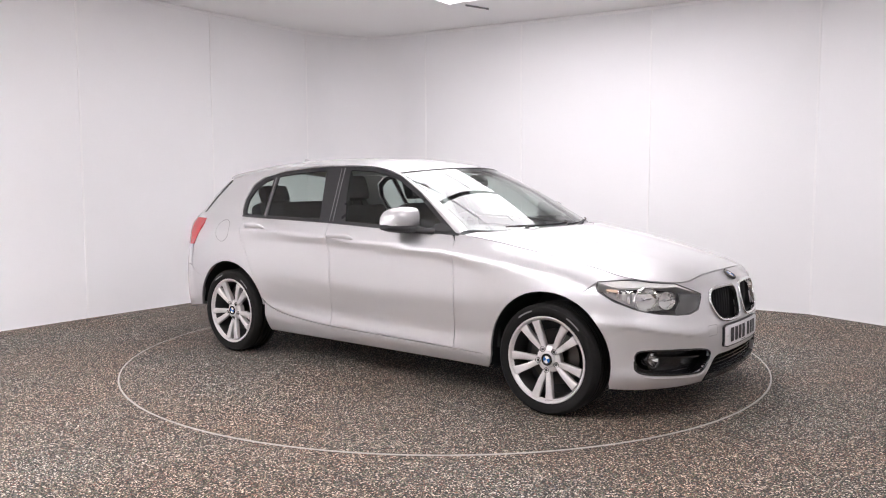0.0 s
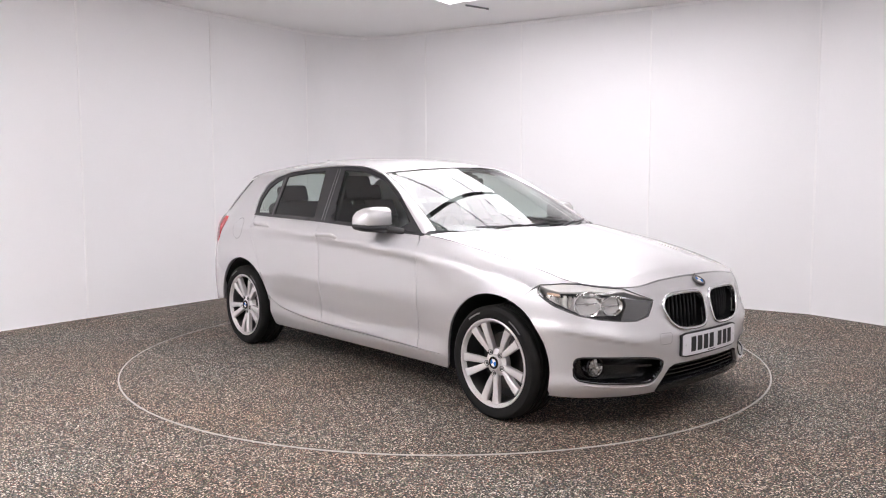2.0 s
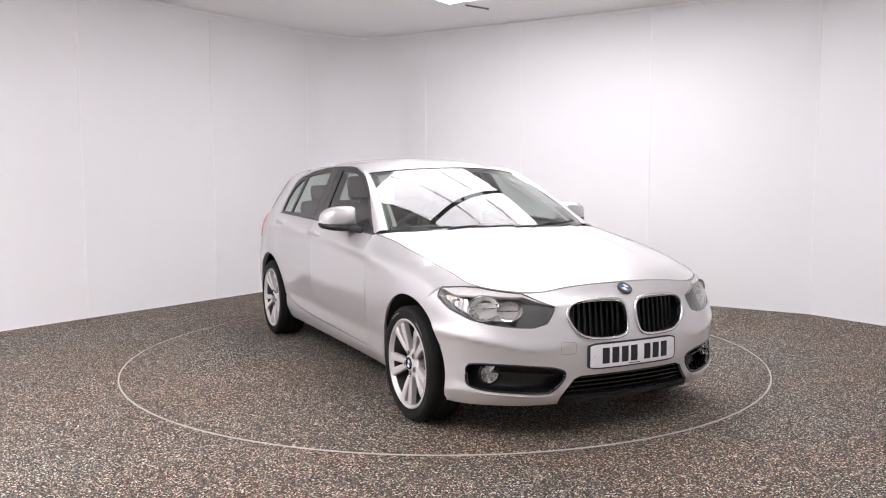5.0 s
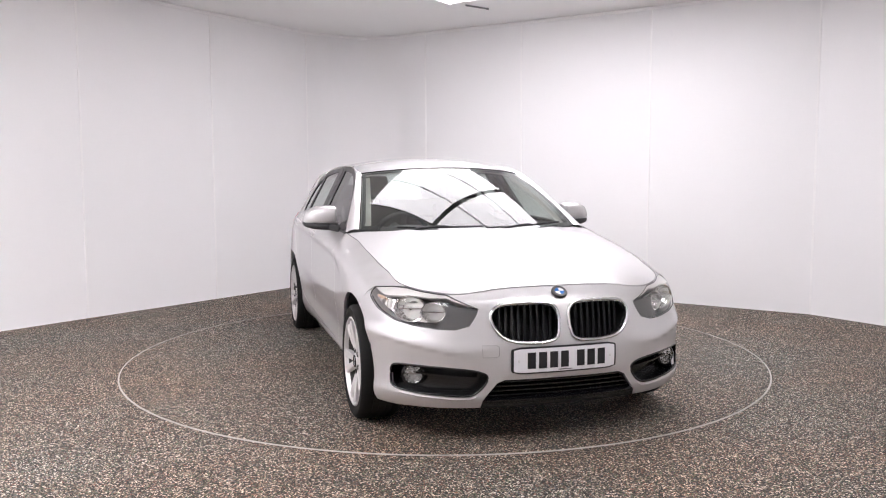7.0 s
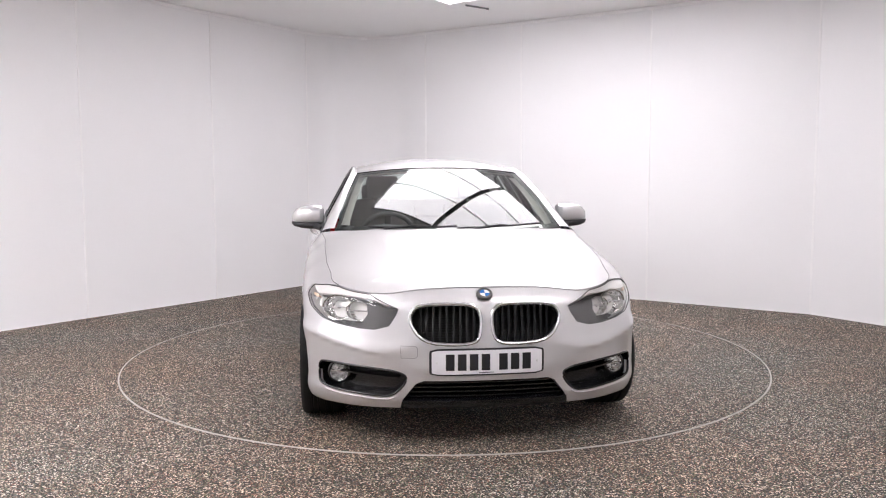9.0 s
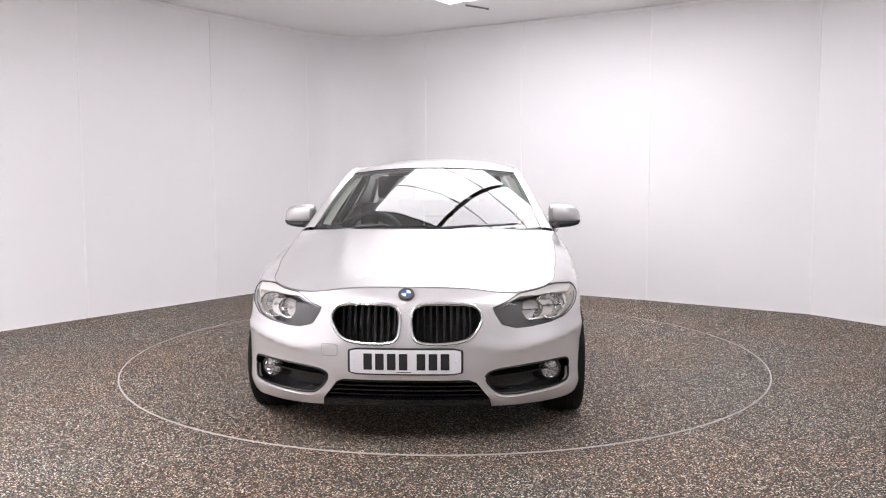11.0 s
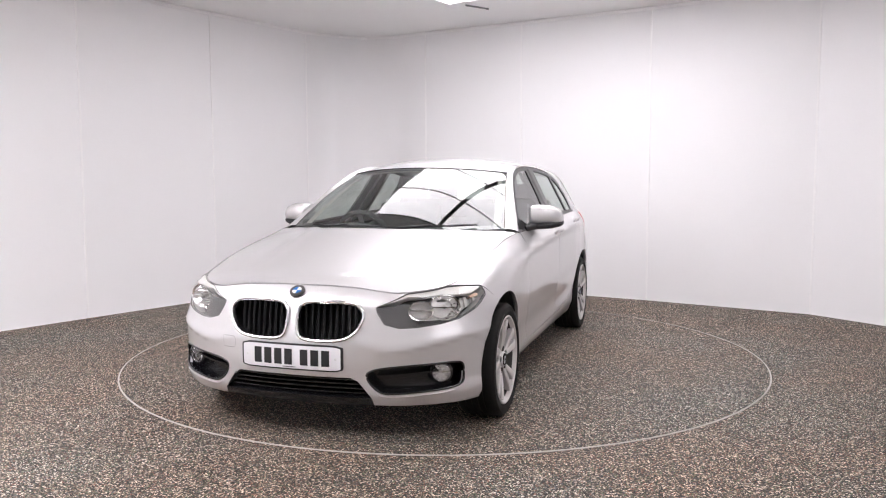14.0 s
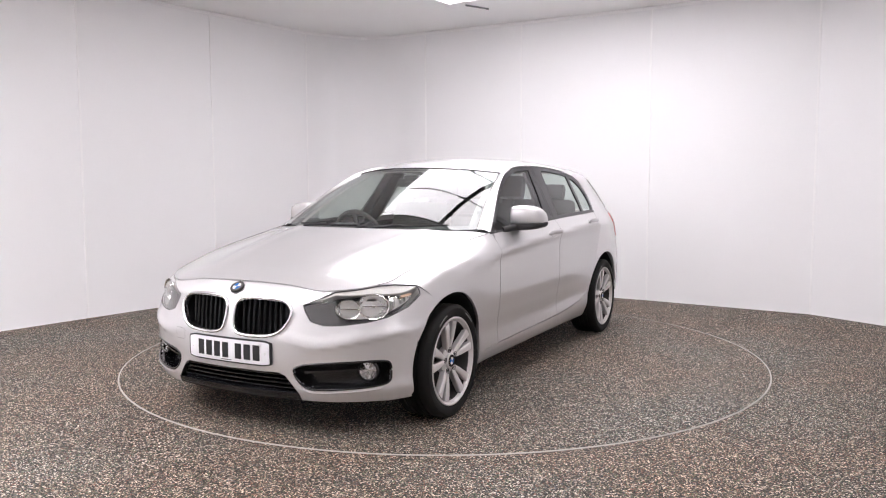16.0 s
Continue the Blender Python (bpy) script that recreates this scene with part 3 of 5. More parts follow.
def lamp_loop():
    top = [(S_FOLD_A + (S_FOLD_B - S_FOLD_A) * i / 8, fold(S_FOLD_A + (S_FOLD_B - S_FOLD_A) * i / 8) - 0.004) for i in range(9)]
    mid = [(S_FOLD_A + 0.5 * (LAMP_TIP_OUT[0] - S_FOLD_A), 0.5 * (LAMP_TIP_OUT[1] + top[0][1]) + 0.006)]
    return [LAMP_TIP_OUT] + mid + top + [LAMP_TIP_IN] + LAMP_LOW


KIDNEY = [(0.034, 0.545), (0.028, 0.60), (0.036, 0.643), (0.062, 0.666), (0.12, 0.672), (0.22, 0.672), (0.312, 0.668), (0.348, 0.652), (0.365, 0.615), (0.350, 0.574), (0.316, 0.530), (0.265, 0.504),
          (0.17, 0.496), (0.085, 0.498), (0.045, 0.512)]
FOG = nose((2.05, 0.362, 0.333), (2.035, 0.405, 0.364), (1.99, 0.53, 0.377), (1.93, 0.65, 0.383), (1.845, 0.755, 0.386), (1.81, 0.785, 0.376), (1.805, 0.792, 0.325), (1.81, 0.785, 0.278),
           (1.87, 0.74, 0.262), (1.955, 0.61, 0.253), (2.01, 0.50, 0.246), (2.035, 0.43, 0.252))


def rounded(loop, r=0.25, rounds=2):
    """Chaikin corner cutting of a closed outline."""
    L = np.array(loop, float)
    for _ in range(rounds):
        n = np.roll(L, -1, 0)
        L = np.stack([L + (n - L) * r, L + (n - L) * (1 - r)], 1).reshape(-1, 2)
    return [tuple(p) for p in L]


def grown(loop, d):
    """An outline pushed outwards by d."""
    L = np.array(loop, float)
    t = np.roll(L, -1, 0) - np.roll(L, 1, 0)
    n = np.stack([t[:, 1], -t[:, 0]], 1)
    n /= np.linalg.norm(n, axis=1)[:, None] + 1e-9
    area = np.sum(L[:, 0] * np.roll(L[:, 1], -1) - np.roll(L[:, 0], -1) * L[:, 1])
    return [tuple(p) for p in L + n * d * np.sign(area)]


KIDNEY_S = grown(rounded([(float(np.interp(y, REF[:200, 1], REF_S[:200])), z) for y, z in KIDNEY], rounds=1), 0.005)
FOG_S = rounded(FOG, rounds=2)
GRILLE_TOP, GRILLE_LOW = 0.322, 0.232
yS = lambda y: float(np.sign(y) * np.interp(abs(y), REF[:200, 1], REF_S[:200]))
GRILLE = [(yS(-0.30), GRILLE_TOP), (yS(0.30), GRILLE_TOP), (yS(0.335), 0.308), (yS(0.395), GRILLE_LOW), (yS(0.40), 0.215), (yS(-0.40), 0.215), (yS(-0.395), GRILLE_LOW), (yS(-0.335), 0.308)]


def mirrored(loop):
    return [(-a, b) for a, b in loop]


DOORS = {}
CAR = tagged(empty("car"), "silver metallic five-door hatchback car parked on the turntable", "car")


def car_body():
    # front bumper with nose, one moulding round both corners
    half = [(s, 0.195 - 0.014 * min(1, s / 0.6)) for s in np.linspace(0, sx(1.69), 16)]
    half += S_([(1.700, 0.183)] + arc(ARCH_F, ARCH, -14, 66, 12)) + [(LAMP_TIP_OUT[0] + 0.004, LAMP_TIP_OUT[1] - 0.012)]
    half += LAMP_LOW[::-1] + [LAMP_TIP_IN] + [(s, fold(s) - 0.004) for s in np.linspace(S_FOLD_B - 0.004, 0, 14)]
    # the last and first points lie on the middle line
    outer = half + mirrored(half[:-1])[::-1][:-1]
    skin_sheet("front_bumper", [outer, KIDNEY_S, mirrored(KIDNEY_S), FOG_S, mirrored(FOG_S), GRILLE], M_PAINT, CAR, res=0.014, step=0.014, thick=0.02)
    # bonnet
    edge = [skin(s, fold(s) + 0.0005)[0] for s in np.linspace(0, S_SCREEN - 0.03, 60)]
    out = [(p[0], p[1]) for p in edge]
    out = [(x - 0.006 * max(0, 1 - y / 0.8), max(y - 0.0008, 0)) for x, y in out]
    back = [(1.015 - 0.265 * (y / 0.715) ** 2.2, y) for y in np.linspace(0.70, 0.0, 14)]
    loop = out + back
    loop = loop + [(x, -y) for x, y in loop[::-1] if y > 1e-6]
    sheet("bonnet", [loop], bonnet, bonnet_normal, M_PAINT, CAR, res=0.035, step=0.025, thick=0.016)
    for right in (False, True):
        sg = -1 if right else 1
        kw = dict(right=right, res=0.03, ratio=0.8, step=0.025)
        # front wing
        loop = S_(arc(ARCH_F, ARCH, 65, 185, 16) + [(0.950, 0.212), (0.948, 0.262)] + [(x, float(DOOR_FOOT(x)[0])) for x in (0.9, 0.8, 0.698)] + [(0.712, 0.45), (0.716, 0.6), (0.712, 0.80), (0.690, 0.90), (0.668, 0.938)])
        loop += [(s, fold(s) + 0.0005) for s in np.linspace(S_SCREEN - 0.03, S_FOLD_A, 22)]
        loop += [lamp_loop()[1], (LAMP_TIP_OUT[0] + 0.003, LAMP_TIP_OUT[1] + 0.001)]
        skin_sheet("front_wing", [loop], M_PAINT, CAR, **kw)
        # doors
        loop = S_(foot_run(0.694, -0.330, 12, 0.004) + [(-0.316, 0.45), (-0.312, 0.77), (-0.345, 0.90)] + [(-0.368, float(BELT(-0.368)[0]) - 0.006)] + belt_run(-0.36, 0.655, 12, -0.006) + [(0.686, 0.90), (0.708, 0.80), (0.712, 0.6), (0.708, 0.45)])
        DOORS[right, "front"] = skin_sheet("front_door", [loop], M_PAINT, CAR, **kw)
        loop = S_(foot_run(-0.334, -0.965, 8, 0.004) + [(-1.008, 0.425), (-1.064, 0.54), (-1.152, 0.727), (-1.209, 0.84), (-1.232, 0.91), (-1.246, 0.990)] + belt_run(-1.240, -0.372, 12, -0.006) + [(-0.349, 0.90), (-0.316, 0.77), (-0.320, 0.45)])
        DOORS[right, "rear"] = skin_sheet("rear_door", [loop], M_PAINT, CAR, **kw)
        # rear quarter with the pillar behind the glass
        loop = S_([(-0.993, 0.37), (-1.012, 0.427), (-1.068, 0.54), (-1.156, 0.727), (-1.213, 0.84), (-1.236, 0.91), (-1.25, 0.995), (-1.275, 0.998), (-1.300, 1.03), (-1.326, 1.117), (-1.293, 1.225), (-1.188, 1.287), (-1.25, 1.300), (-1.45, 1.290), (-1.60, 1.268), (-1.68, 1.235), (-1.80, 1.13), (-1.90, 1.02), (-1.93, 0.97), (-1.80, 0.965), (-1.79, 0.90), (-1.86, 0.78)])
        loop += S_([(-1.87, 0.60), (-1.80, 0.56)] + arc(ARCH_R, ARCH, 145, 12, 18))
        skin_sheet("rear_quarter", [loop], M_PAINT, CAR, **kw)
        # sill
        loop = S_(foot_run(0.945, -0.985, 16, -0.003) + [(-0.985, 0.30), (-0.965, 0.20)] + [(x, 0.188) for x in np.linspace(-0.95, 0.93, 14)] + [(0.948, 0.21)])
        skin_sheet("sill", [loop], M_PAINT, CAR, **kw)
        # glazing: black surround, three panes
        surround = S_(SIDE_LINE + belt_run(-1.25, 0.66, 14, -0.004))

        def top_at(x):
            P = np.array(SIDE_LINE)[:10][::-1]
            return float(np.interp(x, P[:, 0], P[:, 1]))
        xs = np.linspace(0.545, -0.36, 14)
        f_top = [(x, top_at(x) - 0.026) for x in xs]
        pane_f = S_([(0.565, float(BELT(0.565)[0]) + 0.016)] + f_top + [(-0.31, 1.15), (-0.235, float(BELT(-0.235)[0]) + 0.016)] + belt_run(-0.22, 0.55, 8, 0.016))
        xs = np.linspace(-0.588, -1.055, 8)
        pane_r = S_([(-0.475, float(BELT(-0.475)[0]) + 0.016), (-0.53, 1.15)] + [(x, top_at(x) - 0.026) for x in xs] + [(-1.03, 1.10), (-1.01, float(BELT(-1.01)[0]) + 0.016)] + belt_run(-0.99, -0.485, 6, 0.016))
        pane_q = S_([(-1.05, float(BELT(-1.05)[0]) + 0.016), (-1.07, 1.10), (-1.098, 1.262), (-1.12, 1.262), (-1.17, 1.247), (-1.245, 1.195), (-1.282, 1.11), (-1.262, 1.035), (-1.24, 1.012)])
        skin_sheet("window_surround", [surround, pane_f, pane_r, pane_q], M_TRIM, CAR, right=right, res=0.035, step=0.02, lift=-0.004, thick=0.012)
        for x0, x1 in ((-0.345, -0.415), (-0.375, -0.445)):
            skin_sheet("pillar_seam", [S_([(x0, 0.985), (x0 - 0.005, 0.985), (x1 - 0.005, 1.335), (x1, 1.335)])], M_GREYLAMP, CAR, right=right, res=0.05, step=0.04, lift=-0.001, thick=0.003)
        skin_sheet("divider_bar", [S_([(-1.024, 1.0), (-1.036, 1.0), (-1.083, 1.275), (-1.071, 1.275)])], M_GREYLAMP, CAR, right=right, res=0.05, step=0.04, lift=-0.001, thick=0.003)
        for nm, lp, owner in (("door_glass", pane_f, DOORS[right, "front"]), ("door_glass", pane_r, DOORS[right, "rear"]), ("quarter_glass", pane_q, CAR)):
            skin_sheet(nm, [lp], M_GLASS, owner, right=right, res=0.06, step=0.03, lift=-0.010, thick=0.0)
        # pillar and roof rail, one folded strip from the screen's foot to the spoiler
        L = np.array(SIDE_LINE)[:10]
        L = spline(np.vstack([[(0.70, 0.934)], L, [(-1.30, 1.290), (-1.50, 1.283), (-1.66, 1.262)]]), 4)
        lower = skin([sx(x) for x in L[:, 0]], L[:, 1] + 0.002) + 0
        k = len(L)
        # upper border: screen edge up to the header, then the roof's edge
        t_head = np.argmin(np.abs(L[:, 0] - 0.09))
        ub = np.linspace(0.0, 1.0, t_head + 1)
        up1 = screen(np.full(t_head + 1, 1.0), ub)
        up2 = roof(np.interp(L[t_head + 1:, 0], [-1.70, 0.045], [1, 0]), np.full(k - t_head - 1, 1.0))
        upper = np.vstack([up1 + np.array([-0.002, 0.002, 0.0]), up2])
        rows = []
        for w in np.linspace(0, 1, 7):
            bow = 4 * w * (1 - w) * 0.008
            q = lower + (upper - lower) * w
            q[:, 1] += bow
            q[:, 2] += bow
            rows.append(q)
        G = np.stack(rows, 1)
        N = np.cross(np.gradient(G, axis=0), np.gradient(G, axis=1))
        N /= np.linalg.norm(N, axis=2)[:, :, None] + 1e-9
        N *= np.where((N[:, :, 1:2] + N[:, :, 2:3]) < 0, -1, 1)
        G[:, :, 1] *= sg
        N[:, :, 1] *= sg
        F = [(i * 7 + j, (i + 1) * 7 + j, (i + 1) * 7 + j + 1, i * 7 + j + 1) for i in range(k - 1) for j in range(6)]
        if not right:
            F = [f[::-1] for f in F]
        mesh_object("roof_rail", G.reshape(-1, 3), F, M_PAINT, CAR, N.reshape(-1, 3))
    # windscreen and roof
    patch("windscreen", screen, np.linspace(-0.995, 0.995, 40), np.linspace(0.0, 0.995, 16), M_SCREEN, CAR)
    patch("roof", roof, np.linspace(0.004, 1, 36), np.linspace(-1, 1, 25), M_PAINT, CAR, flip=True)


car_body()

# ---- parts of the car ----


def wall_of(name, loop, depth, material, parent, right=False, lift=0.0, step=0.02):
    """The inner wall of an opening in the skin."""
    L = dense([(-a, b) for a, b in loop] if right else loop, step)
    P, N = skin(L[:, 0], L[:, 1]), skin_normal(L[:, 0], L[:, 1])
    n = len(L)
    V = np.vstack([P + N * lift, P + N * (lift - depth)])
    F = [(i, (i + 1) % n, n + (i + 1) % n, n + i) for i in range(n)]
    return mesh_object(name, V, F, material, parent, smooth=True)


def bead(name, loop, radius, material, parent, right=False, lift=0.0, step=0.02, n=12):
    L = dense([(-a, b) for a, b in loop] if right else loop, step)
    P = skin(L[:, 0], L[:, 1]) + skin_normal(L[:, 0], L[:, 1]) * lift
    bm = bmesh.new()
    tube(bm, [tuple(p) for p in P], radius, n, closed=True)
    return part(name, bm, material, parent, smooth=True)


def frame_at(s, z, lift=0.0):
    """A pose on the skin: x along it, y up, z outwards."""
    p, n = Vector(skin(s, z)[0]), Vector(skin_normal(np.array([s]), np.array([z]))[0])
    u = Vector((0, 0, 1)).cross(n).normalized()
    v = n.cross(u)
    return Matrix.Translation(p + n * lift) @ Matrix((u, v, n)).transposed().to_4x4()


def roundel(parent, m, r, ring, flat=False):
    """A plain round emblem: ring and four quarters in two colours."""
    bm = bmesh.new()
    lathe(bm, [(r * 0.60, 0.002), (r * 0.66, 0.0035), (r * 0.94, 0.0035), (r, 0.001), (r, -0.010)], 36, "z", m)
    ob = part("emblem", bm, ring, parent, "round emblem with blue and white quarters", smooth=True)
    for k in range(4):
        bm = bmesh.new()
        pts = [(0, 0)] + [(0.62 * r * math.cos(radians(90 * k + 18 * i)), 0.62 * r * math.sin(radians(90 * k + 18 * i))) for i in range(6)]
        prism(bm, pts, -0.001, 0.0024, m)
        part("quarter", bm, M_BLUE if k % 2 else M_WHITE, parent if flat else ob)
    return ob


def wheel(x, y, right, turn):
    """One wheel in its own space, outer face along +y."""
    w = empty("wheel", pose(x, y, 0.295, 0, 0, 180 if right else 0))
    w.parent = CAR
    tagged(w, "silver five-double-spoke alloy wheel with black tyre")
    R, half = 0.303, 0.110
    bm = bmesh.new()
    prof = [(0.222, -half + 0.01), (0.235, -half + 0.004), (0.262, -half), (0.286, -half + 0.006), (0.300, -half + 0.022)]
    for g in (-0.05, -0.018, 0.018, 0.05):      # four rounds of tread grooves
        prof += [(R, g - 0.006), (R - 0.007, g - 0.004), (R - 0.007, g + 0.004), (R, g + 0.006)]
    prof += [(0.302, half - 0.022), (0.296, half - 0.012), (0.285, half - 0.004), (0.283, half - 0.002), (0.262, half), (0.258, half - 0.002), (0.242, half - 0.004), (0.236, half - 0.010), (0.222, half - 0.012)]
    lathe(bm, prof, 72)
    part("tyre", bm, M_RUBBER, w, "black road tyre", smooth=True)
    bm = bmesh.new()
    lathe(bm, [(0.236, half - 0.014), (0.2365, half - 0.006), (0.232, half - 0.003), (0.226, half - 0.005), (0.221, half - 0.014), (0.214, half - 0.026)], 72)
    part("rim", bm, M_ALLOY, w, smooth=True)
    bm = bmesh.new()
    lathe(bm, [(0.2145, half - 0.025), (0.208, half - 0.05), (0.207, 0.02), (0.207, -half + 0.02), (0.225, -half + 0.012)], 48)
    part("rim_barrel", bm, M_DARKALLOY, w, smooth=True)
    bm = bmesh.new()
    lathe(bm, [(0.001, 0.004), (0.15, 0.004), (0.152, -0.006), (0.152, -0.02), (0.07, -0.03)], 48)
    part("brake_disc", bm, M_STEEL, w, smooth=True)
    bm = bmesh.new()
    lathe(bm, [(0.21, -0.04), (0.001, -0.04)], 32)
    part("backing_plate", bm, M_BLACK, w)
    # hub
    face = half - 0.020
    bm = bmesh.new()
    lathe(bm, [(0.001, face - 0.002), (0.030, face - 0.002), (0.034, face), (0.041, face - 0.002), (0.046, face - 0.012), (0.060, face - 0.016), (0.072, face - 0.022), (0.076, face - 0.05)], 40)
    part("hub", bm, M_ALLOY, w, smooth=True)
    roundel(w, pose(0, face + 0.001, 0, -90, 0, 0) @ pose(0, 0, 0, 0, 0, 30), 0.033, M_GLOSSBLACK, True)
    for k in range(5):
        c = turn + 72 * k
        for sd in (-1, 1):
            m = Matrix.Rotation(radians(c + sd * 11.5), 4, "Y")
            bm = bmesh.new()
            secs = []
            # stations outwards: radius, half width, lateral shift, face height, depth
            for r, hw, sh, fy, dp in ((0.040, 0.012, -0.010, face - 0.010, 0.03), (0.075, 0.0145, -0.004, face - 0.006, 0.034), (0.13, 0.0175, 0.0, face + 0.004, 0.036), (0.185, 0.0205, 0.001, face + 0.011, 0.034), (0.214, 0.0245, 0.0, face + 0.012, 0.03)):
                o = -sd * sh
                ring = [(o - hw, fy - 0.005), (o - hw + 0.004, fy - 0.0005), (o + sd * hw * 0.25, fy + 0.0015), (o + hw - 0.004, fy - 0.0005), (o + hw, fy - 0.005), (o + hw * 0.8, fy - dp), (o - hw * 0.8, fy - dp)]
                secs.append([bm.verts.new(m @ Vector((r, yy, xx))) for xx, yy in ring])
            for a, b in zip(secs, secs[1:]):
                for i in range(7):
                    bm.faces.new((a[i], a[(i + 1) % 7], b[(i + 1) % 7], b[i]))
            bm.faces.new(secs[0])
            bm.faces.new(secs[-1])
            part("spoke", bm, M_ALLOY, w, smooth=True)
        # wheel bolt between the two spokes
        q = Matrix.Rotation(radians(c), 4, "Y") @ Vector((0.060, 0, 0))
        bm = bmesh.new()
        lathe(bm, [(0.001, face - 0.006), (0.008, face - 0.006), (0.0085, face - 0.012), (0.0125, face - 0.013), (0.0135, face - 0.004), (0.0155, face - 0.004), (0.0155, face - 0.03)], 14, "y", Matrix.Translation((q.x, 0, q.z)))
        part("wheel_bolt", bm, M_DARKALLOY, w, smooth=True)
    # pale lettering on the side wall, as plain bars
    for a0 in (52, 118):
        bm = bmesh.new()
        va = [bm.verts.new((r * math.cos(radians(a0 + 4 * i)), half - 0.0005 + (0.0012 if r > 0.265 else 0.0018), r * math.sin(radians(a0 + 4 * i)))) for i in range(6) for r in (0.266, 0.274)]
        for i in range(5):
            bm.faces.new((va[2 * i], va[2 * i + 1], va[2 * i + 3], va[2 * i + 2]))
        part("side_wall_bar", bm, M_GREYLAMP, w)
    # valve
    q = Matrix.Rotation(radians(turn + 36 + 10), 4, "Y") @ Vector((0.205, 0, 0))
    bm = bmesh.new()
    lathe(bm, [(0.001, face - 0.002), (0.004, face - 0.002), (0.004, face - 0.03)], 10, "y", Matrix.Translation((q.x, 0, q.z)))
    part("valve", bm, M_BLACK, w)
    return w


wheel(1.34, 0.780, False, -84)
wheel(1.34, -0.780, True, 84)
wheel(-1.345, 0.781, False, -75)
wheel(-1.345, -0.781, True, 90)


def under_parts():
    for c in (ARCH_F, ARCH_R):
        for sg in (-1, 1):
            bm = bmesh.new()
            prof = arc(c, ARCH + 0.004, -16 if c[0] > 0 else -8, 196 if c[0] > 0 else 176, 26)
            a = [bm.verts.new((x, sg * (0.835 if z < 0.45 else 0.855), z)) for x, z in prof]
            b = [bm.verts.new((x, sg * 0.50, z)) for x, z in prof]
            for i in range(len(prof) - 1):
                bm.faces.new((a[i], a[i + 1], b[i + 1], b[i]))
            bm.faces.new(b)
            part("wheel_arch_liner", bm, M_BLACK, CAR, smooth=True)
    bm = bmesh.new()
    box(bm, (-0.94, -0.80, 0.185), (0.92, 0.80, 0.26), 0.01)
    part("floor_pan", bm, M_BLACK, CAR)
    bm = bmesh.new()
    box(bm, (0.99, -0.50, 0.20), (1.86, 0.50, 0.66), 0.03)
    part("engine_bay", bm, M_BLACK, CAR)
    bm = bmesh.new()
    box(bm, (-2.05, -0.50, 0.24), (-0.99, 0.50, 0.62), 0.03)
    part("boot_floor", bm, M_BLACK, CAR)
    bm = bmesh.new()
    box(bm, (0.955, -0.79, 0.30), (0.985, 0.79, 0.80), 0.004)
    part("bulkhead", bm, M_BLACK, CAR)
    for right in (False, True):
        loop = S_(arc(ARCH_F, ARCH + 0.02, 40, 170, 12) + [(0.94, 0.25)] + [(x, 0.21) for x in np.linspace(0.9, -0.9, 8)] + arc(ARCH_R, ARCH + 0.02, 10, 150, 14) + [(-1.85, 0.62), (-1.88, 0.90), (-1.3, 0.93), (-0.4, 0.93), (0.2, 0.915), (0.60, 0.895), (0.95, 0.84), (1.2, 0.79), (1.5, 0.72)])
        skin_sheet("inner_shell", [loop], M_PAINT, CAR, right=right, res=0.08, lift=-0.028, thick=0.0)


under_parts()


def lamp_bowl(parent, m, r, depth):
    """A round faceted reflector with a small capped bulb, opening along local z."""
    bm = bmesh.new()
    lathe(bm, [(0.001, -depth), (r * 0.32, -depth), (r * 0.55, -depth * 0.80), (r * 0.78, -depth * 0.45), (r * 0.95, -depth * 0.10), (r, 0.0), (r * 1.07, 0.002), (r * 1.09, -0.006)], 14, "z", m)
    ob = part("reflector", bm, M_FACET, parent, "chrome lamp reflector")
    bm = bmesh.new()
    lathe(bm, [(0.001, -depth * 0.30), (r * 0.13, -depth * 0.33), (r * 0.15, -depth * 0.5), (r * 0.12, -depth)], 12, "z", m)
    part("bulb", bm, M_CHROME, parent, smooth=True)
    bm = bmesh.new()
    box(bm, (-r * 0.95, -0.0025, -depth * 0.42), (r * 0.95, 0.0025, -depth * 0.25), 0.0, m)
    part("cross_bar", bm, M_CHROME, parent)
    return ob


